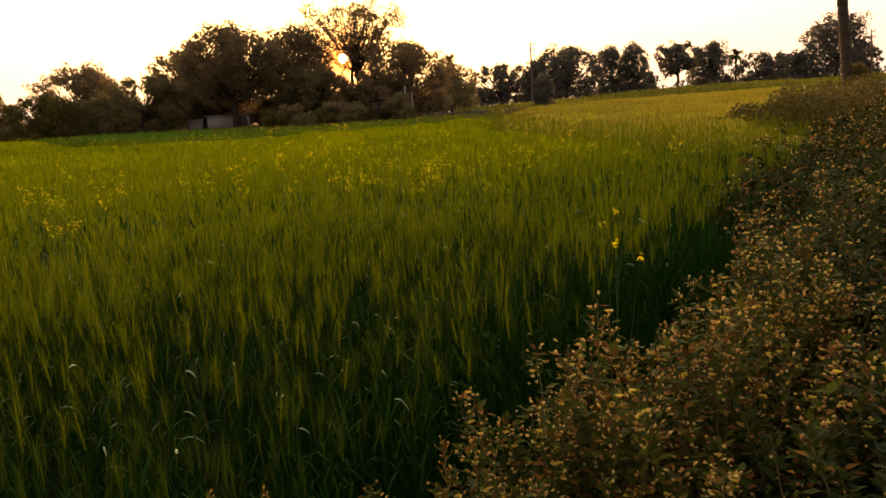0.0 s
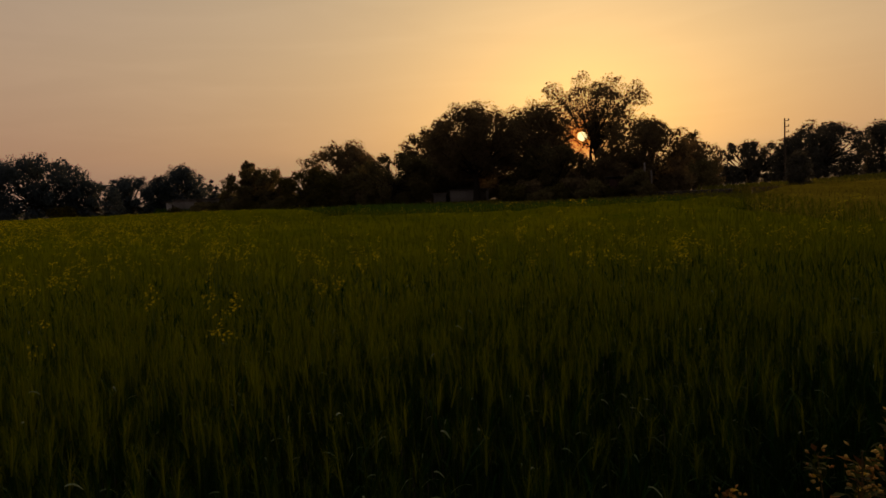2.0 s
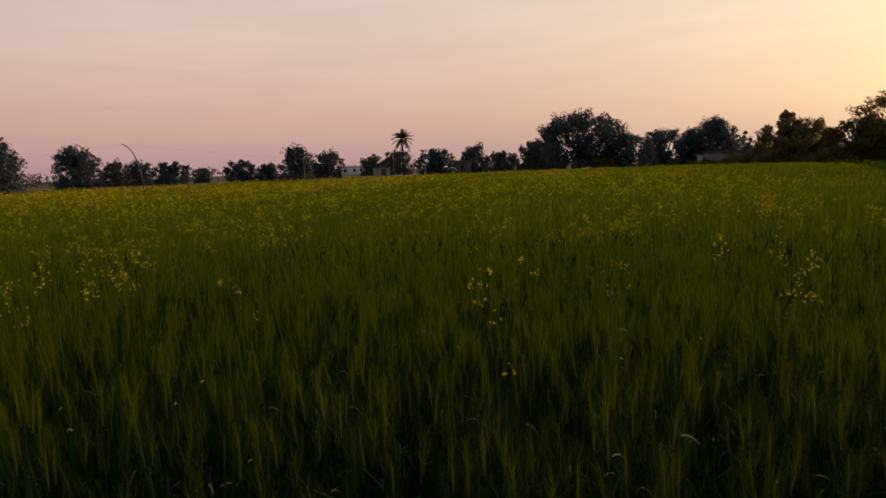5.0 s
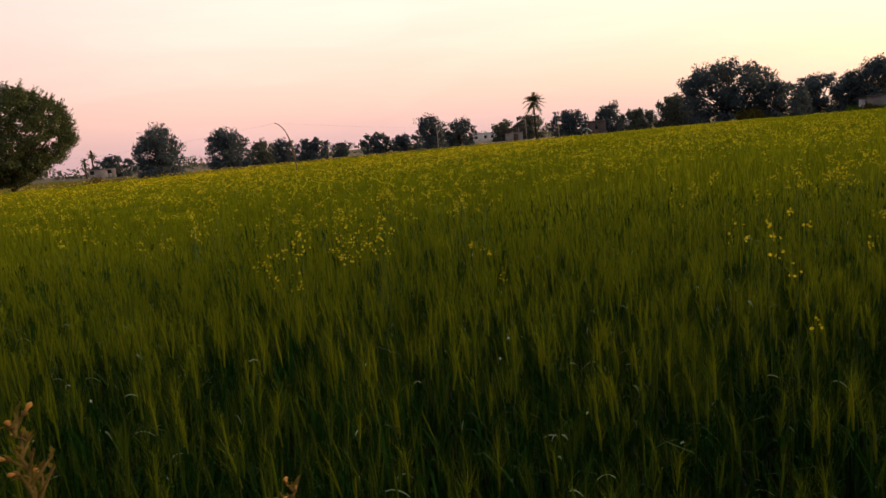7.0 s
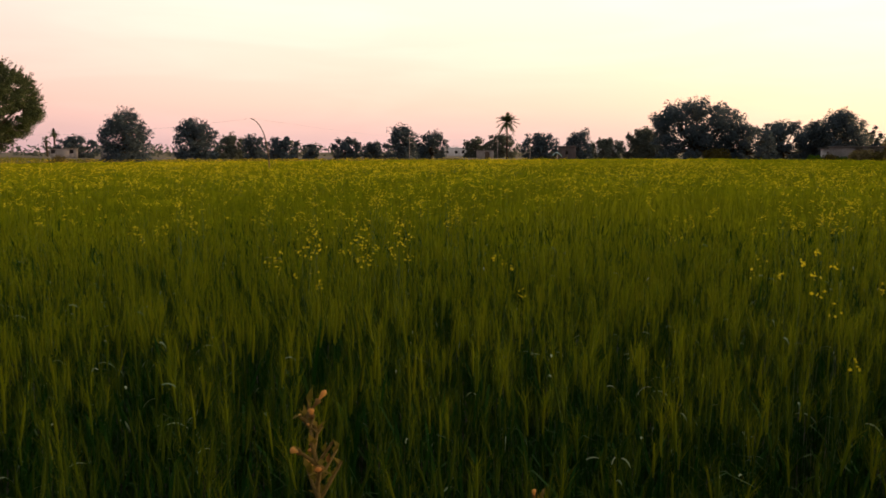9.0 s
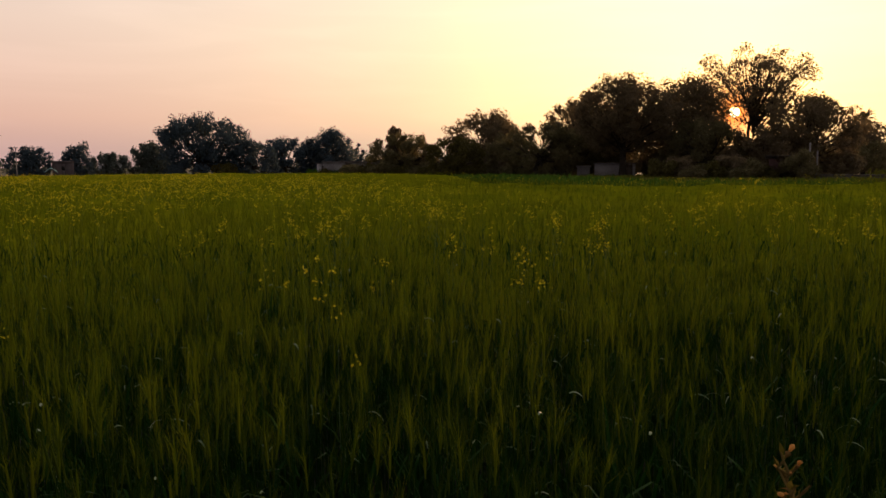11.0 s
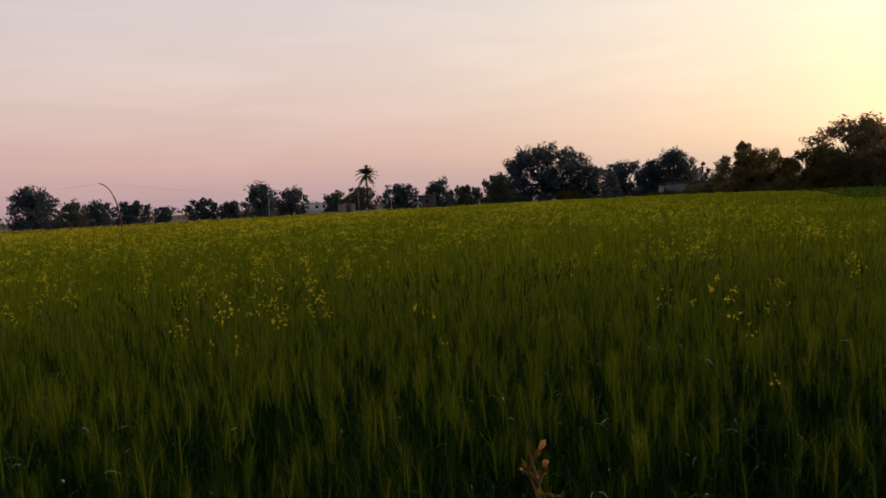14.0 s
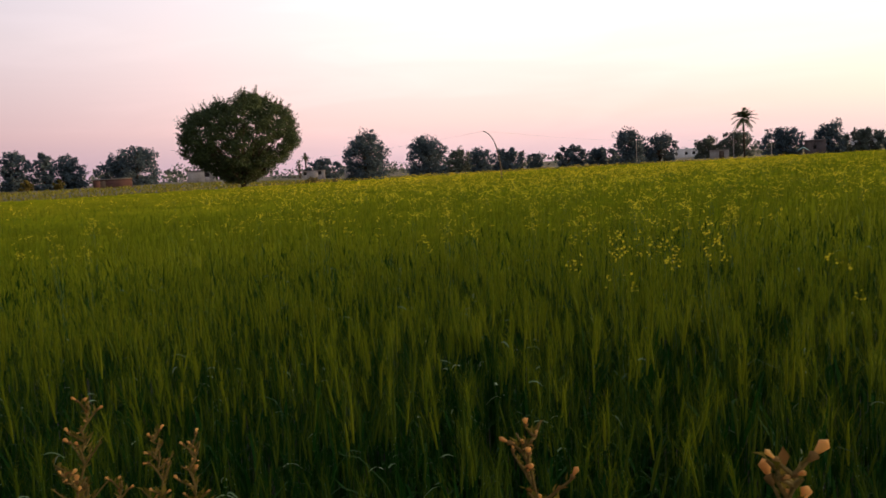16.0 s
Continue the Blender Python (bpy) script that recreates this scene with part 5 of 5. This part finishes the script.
# creepers and scrub in front of the grove
for k in range(9):
    shrub(-15.2 + 1.45 * k, 72.5 + 1.3 * math.sin(k * 2.1), 2.0 + 0.8 * math.sin(k * 1.7 + 1), 3.6, "tangled creeper-grown scrub in front of the grove", 20 + k, 1300, 0.17,
          (M_SHRUB, M_LEAF, M_LEAF_DARK)[k % 3])

# ---- buildings and posts ----


def wall_box(b, lo, hi, mat=0):
    b.box(lo, hi, mat, 0.02)


def hut(x, y, turn, w, d, h, label, wall, roof, windows=(), door=None, parapet=0.0, name="hut", tilt=0.0):
    """A small flat-roofed house: walls with real openings in front (towards -y of its own), roof slab, windows, door."""
    ob = thing(name, x, y, float(rise(x, y)), turn, label, name)
    t = 0.22
    b = Build()
    # front wall, built round its openings
    openings = sorted([(u, 0.95, ww, hh) for u, ww, hh in windows] + ([(door[0], 0.0, door[1], door[2])] if door else []))
    cur = -w / 2
    for u, sill, ww, hh in openings:
        wall_box(b, (cur, -d / 2, 0), (u - ww / 2, -d / 2 + t, h))
        wall_box(b, (u - ww / 2, -d / 2, sill + hh), (u + ww / 2, -d / 2 + t, h))
        if sill:
            wall_box(b, (u - ww / 2, -d / 2, 0), (u + ww / 2, -d / 2 + t, sill))
        cur = u + ww / 2
    wall_box(b, (cur, -d / 2, 0), (w / 2, -d / 2 + t, h))
    part("front_wall", b, [wall], ob)
    for lo, hi in (((-w / 2, -d / 2 + t, 0), (-w / 2 + t, d / 2 - t, h)), ((w / 2 - t, -d / 2 + t, 0), (w / 2, d / 2 - t, h)), ((-w / 2, d / 2 - t, 0), (w / 2, d / 2, h))):
        b = Build()
        wall_box(b, lo, hi)
        part("wall", b, [wall], ob)
    b = Build()
    b.box((-w / 2 - 0.15, -d / 2 - 0.25, h), (w / 2 + 0.15, d / 2 + 0.15, h + 0.14), 0, 0.02)
    if parapet:
        for lo, hi in (((-w / 2, -d / 2, h + 0.14), (w / 2, -d / 2 + 0.15, h + parapet)), ((-w / 2, d / 2 - 0.15, h + 0.14), (w / 2, d / 2, h + parapet))):
            b.box(lo, hi, 0, 0.02)
    part("roof", b, [roof], ob)
    for u, ww, hh in windows:
        # near-black panel set in the opening as the darkness of the room
        b = Build()
        b.box((u - ww / 2, -d / 2 + 0.10, 0.95), (u + ww / 2, -d / 2 + 0.14, 0.95 + hh), 0)
        win = part("window", b, [M_DARK], ob, "window opening filled by a dark panel for the unlit room")
        b = Build()
        b.box((u - ww / 2 - 0.06, -d / 2 - 0.06, 0.87), (u + ww / 2 + 0.06, -d / 2 - 0.002, 0.95), 0, 0.01)
        part("sill", b, [wall], win)
    if door:
        b = Build()
        b.box((door[0] - door[1] / 2, -d / 2 + 0.08, 0.0), (door[0] + door[1] / 2, -d / 2 + 0.13, door[2]), 0)
        part("door", b, [M_WOOD], ob, "dark wooden door")
    return ob


hut(-64.4, 92.2, 36, 8.0, 3.6, 2.0, "low grey plastered farm hut with a flat roof", M_PLASTER, M_ROOF, ((1.5, 0.6, 0.6),), (-0.5, 0.9, 1.8))
hut(-67.8, 89.9, 36, 1.7, 2.0, 1.75, "small whitewashed lean-to beside the farm hut", M_WHITE, M_ROOF, (), (0.2, 0.7, 1.5), name="lean_to")
hut(-23.9, 87.6, 15, 4.6, 3.2, 1.5, "low pale shed seen under the mango tree", M_PLASTER, M_ROOF, (), (1.6, 0.8, 1.35), name="shed")
hut(-27.6, 87.4, 15, 1.5, 1.6, 1.2, "small grey brick stack beside the shed", M_PLASTER, M_PLASTER, name="brick_stack")
hut(-240.4, 123.7, 63, 8.5, 5.0, 2.6, "small white village house with dark windows", M_WHITE, M_WHITE, ((-2.8, 0.9, 1.0), (0.4, 0.9, 1.0), (2.8, 0.9, 1.0)), None, 0.4, "house")
hut(-235.9, 132.0, 61, 7.5, 5.0, 2.6, "small pale village house with a flat roof", M_WHITE, M_PLASTER, ((-2.0, 0.9, 1.0),), (1.8, 1.0, 2.0), 0.0, "house")
hut(-132.5, 74.5, 60, 3.4, 3.0, 1.7, "small grey village outhouse", M_PLASTER, M_ROOF, (), (0.4, 0.9, 1.5), name="outhouse")
hut(-122.4, 87.1, 55, 3.4, 3.0, 2.3, "narrow brown mud-walled village house", M_MUD, M_MUD, ((0.0, 0.5, 0.6),), None, 0.3, "house")
hut(-141.0, 112.0, 52, 5.0, 4.0, 2.5, "pale distant village house behind trees", M_WHITE, M_PLASTER, ((-1.5, 0.7, 0.8), (1.2, 0.7, 0.8)), None, 0.4, "house")
hut(-136.7, -34.7, 104, 6.0, 4.0, 1.35, "long low reddish brick building beyond the pale field", M_BRICK, M_ROOF, (), (-1.5, 0.9, 1.2), name="brick_building")
hut(-185.0, -1.0, 90, 5.5, 4.0, 1.9, "distant grey-white farm building", M_PLASTER, M_ROOF, ((-2, 0.8, 0.8), (1.5, 0.8, 0.8)), None, 0, "farm_building")
hut(-176.0, 8.5, 88, 5.0, 4.0, 2.4, "distant grey farm building", M_PLASTER, M_ROOF, ((1, 0.8, 0.8),), None, 0, "farm_building")
hut(-150.0, -22.0, 98, 5.0, 4.0, 2.1, "distant pale farm building behind the thorn tree", M_PLASTER, M_ROOF, ((1, 0.8, 0.8),), None, 0, "farm_building")


def tarp_shelter(x, y, turn):
    ob = thing("tarpaulin_shelter", x, y, 0, turn, "small shelter under a teal tarpaulin", "shelter")
    b = Build()
    xs, ys = np.meshgrid(np.linspace(-0.9, 0.9, 9), np.linspace(-0.8, 0.8, 7), indexing="ij")
    z = 1.35 - 0.75 * np.abs(xs) ** 1.5 - 0.05 * np.sin(ys * 7)
    idx = np.arange(63).reshape(9, 7)
    q = np.stack([idx[:-1, :-1], idx[1:, :-1], idx[1:, 1:], idx[:-1, 1:]], -1).reshape(-1, 4)
    v = np.stack([xs, ys, z], -1).reshape(-1, 3)
    b.quads(v, q)
    b.quads(v - [0, 0, 0.01], q[:, ::-1])
    part("tarpaulin", b, [M_TEAL], ob)
    for sx in (-0.85, 0.85):
        for sy in (-0.75, 0.75):
            p = Build()
            p.tube([(sx, sy, 0), (sx, sy, 0.72)], 0.03, 5)
            part("post", p, [M_WOOD], ob)


tarp_shelter(-111.2, 76.9, 55)


def brick_shed():
    """The small ruined brick shed by the grove: courses of bricks, a sloping roof sheet, openings."""
    ob = thing("brick_shed", -4.6, 74.0, 0, 4, "small red brick shed with a sloping tin roof", "shed")
    w, d, h = 3.2, 2.6, 1.9
    for lo, hi in (((-w / 2, -d / 2, 0), (-0.2, -d / 2 + 0.2, h)), ((0.6, -d / 2, 0), (w / 2, -d / 2 + 0.2, h)), ((-0.2, -d / 2, 1.7), (0.6, -d / 2 + 0.2, h)),
                   ((-w / 2, -d / 2 + 0.2, 0), (-w / 2 + 0.2, d / 2, h)), ((w / 2 - 0.2, -d / 2 + 0.2, 0), (w / 2, d / 2, h)), ((-w / 2 + 0.2, d / 2 - 0.2, 0), (w / 2 - 0.2, d / 2, h))):
        b = Build()
        b.box(lo, hi, 0, 0.015)
        part("wall", b, [M_BRICK], ob)
    b = Build()
    n = 33
    xs = np.linspace(-w / 2 - 0.35, w / 2 + 0.35, n)
    zs = 0.03 * np.cos(np.arange(n) * np.pi)
    v = []
    for yy, zz in ((-d / 2 - 0.4, 2.15), (d / 2 + 0.2, 1.93)):
        v += [(x, yy, zz + z) for x, z in zip(xs, zs)] + [(x, yy, zz + z - 0.02) for x, z in zip(xs, zs)]
    q = [(i, i + 1, 2 * n + i + 1, 2 * n + i) for i in range(n - 1)] + [(n + i + 1, n + i, 3 * n + i, 3 * n + i + 1) for i in range(n - 1)]
    q += [(n + i, n + i + 1, i + 1, i) for i in range(n - 1)]
    b.quads(v, q)
    part("roof", b, [M_ROOF], ob, "rusty corrugated sheet")


brick_shed()


def stone_wall():
    """The low dry wall running from the shed towards the crop."""
    ob = thing("dry_stone_wall", 1.0, 73.0, 0, 0, "low grey dry stone wall along the crop", "wall")
    r = np.random.default_rng(97)
    me = []
    for k in range(4):
        bm = bmesh.new()
        bmesh.ops.create_cube(bm, size=1)
        bmesh.ops.bevel(bm, geom=bm.edges[:], offset=0.14, segments=1, affect="EDGES")
        for v in bm.verts:
            v.co *= r.uniform(0.88, 1.1)
        m = bpy.data.meshes.new("stone")
        bm.to_mesh(m)
        bm.free()
        m.materials.append(M_STONE)
        me.append(m)
    for row in range(2):
        for k in range(34):
            o = new("stone", me[r.integers(0, 4)])
            o.parent = ob
            o.matrix_basis = pose(-3.5 + k * 0.36 + 0.18 * (row % 2) + r.normal(0, 0.02), r.normal(0, 0.03), 0.13 + row * 0.24, r.normal(0, 4), r.normal(0, 4), r.normal(0, 5)) \
                @ Matrix.Diagonal((0.37, 0.42, 0.27, 1))


stone_wall()


def block(x, y, turn, label):
    ob = thing("concrete_block", x, y, float(rise(x, y)), turn, label, "block")
    b = Build()
    b.box((-0.9, -0.4, 0), (0.9, 0.4, 0.62), 0, 0.04)
    part("body", b, [M_STONE], ob)
    b = Build()
    b.box((-0.95, -0.45, 0.62), (0.95, 0.45, 0.70), 0, 0.02)
    part("cap", b, [M_MUD], ob)


block(6.0, 58.0, 5, "grey stone water trough at the crop's edge")
block(9.3, 60.0, 8, "grey stone water trough at the crop's edge")


def post(x, y, height, r0, r1, mat, label, name, lean=(0, 0)):
    ob = thing(name, x, y, float(rise(x, y)) - 0.05, 0, label, name.replace("_", " "))
    b = Build()
    ts = np.linspace(0, 1, 8)
    b.tube(np.stack([lean[0] * ts, lean[1] * ts, height * ts], 1), r0 + (r1 - r0) * ts, 8)
    part("pole", b, [mat], ob)
    return ob


post(-2.9, 73.4, 3.3, 0.09, 0.08, M_CONCRETE, "plain grey concrete post near the brick shed", "concrete_post")
post(-2.3, 73.8, 2.6, 0.08, 0.07, M_CONCRETE, "shorter grey concrete post near the brick shed", "concrete_post")


def power_pole(x, y, height, label, arms=3, lean=(0, 0)):
    ob = post(x, y, height, 0.16, 0.09, M_WOOD, label, "power_pole", lean)
    for k in range(arms):
        z = height - 0.35 - 0.75 * k
        u = z / height
        b = Build()
        b.box((lean[0] * u - 0.06, lean[1] * u - 0.05, z - 0.05), (lean[0] * u + 0.55, lean[1] * u + 0.05, z + 0.05), 0, 0.01)
        arm = part("bracket", b, [M_METAL], ob)
        b = Build()
        b.tube([(lean[0] * u + 0.48, lean[1] * u, z + 0.05), (lean[0] * u + 0.48, lean[1] * u, z + 0.12), (lean[0] * u + 0.48, lean[1] * u, z + 0.28)], [0.05, 0.1, 0.06], 8)
        part("insulator", b, [M_WHITE], arm)
    return ob


power_pole(14.0, 111.1, 9.1, "slim power pole with side brackets in the far crop", 3)
power_pole(59.5, 104.2, 6.8, "short leaning power pole by far trees", 2, (-0.5, 0))
for px, py, ph in ((-118.0, 51.5, 4.0), (-112.0, 55.5, 3.6), (-120.0, 70.0, 4.2), (-100.0, 64.0, 3.4)):
    post(px, py, ph, 0.07, 0.05, M_CONCRETE, "thin pale post before the village", "thin_post")


def wire_pole():
    """The bent bamboo pole that carries a sagging wire over the field."""
    x, y = -32.8, 7.12
    ob = thing("bamboo_pole", x, y, 0, 0, "bent bamboo pole carrying a thin wire over the field", "bamboo pole")
    b = Build()
    ts = np.linspace(0, 1, 16)
    side = np.array([-0.225, -0.974])  # leans along the skyline
    off = -0.02 + 0.72 * ts**2.6
    pts = np.stack([side[0] * off, side[1] * off, 2.85 * np.sin(ts * 1.42) / math.sin(1.42)], 1)
    b.tube(pts, np.linspace(0.035, 0.018, 16), 6)
    part("pole", b, [M_WOOD], ob)
    tip = pts[-1] + [x, y, 0]
    for end, name in (((-110.0, 60.0, 3.6), "wire"), ((-62.0, -9.0, 2.9), "wire")):
        w = Build()
        e = np.array(end)
        tt = np.linspace(0, 1, 24)
        line = tip + np.outer(tt, e - tip)
        line[:, 2] -= 1.0 * 4 * tt * (1 - tt) * 0.5
        w.tube(line - [x, y, 0], 0.0022, 4, cap=False)
        part(name, w, [M_METAL], ob, "thin sagging wire")


wire_pole()


def sun_ball():
    bm = bmesh.new()
    bmesh.ops.create_uvsphere(bm, u_segments=32, v_segments=20, radius=9.5)
    me = bpy.data.meshes.new("sun_disc")
    bm.to_mesh(me)
    bm.free()
    m, nt, bsdf = material("sun_glow")
    e = nt.nodes.new("ShaderNodeEmission")
    e.inputs["Color"].default_value, e.inputs["Strength"].default_value = (1.0, 0.76, 0.36, 1), 7.0
    nt.links.new(e.outputs[0], nt.nodes["Material Output"].inputs["Surface"])
    me.materials.append(m)
    ob = new("sun_disc", me)
    ob.location = sun_dir * 1500
    tagged(ob, "low glowing orange sun behind the trees", "sun", kind="structure")


sun_ball()
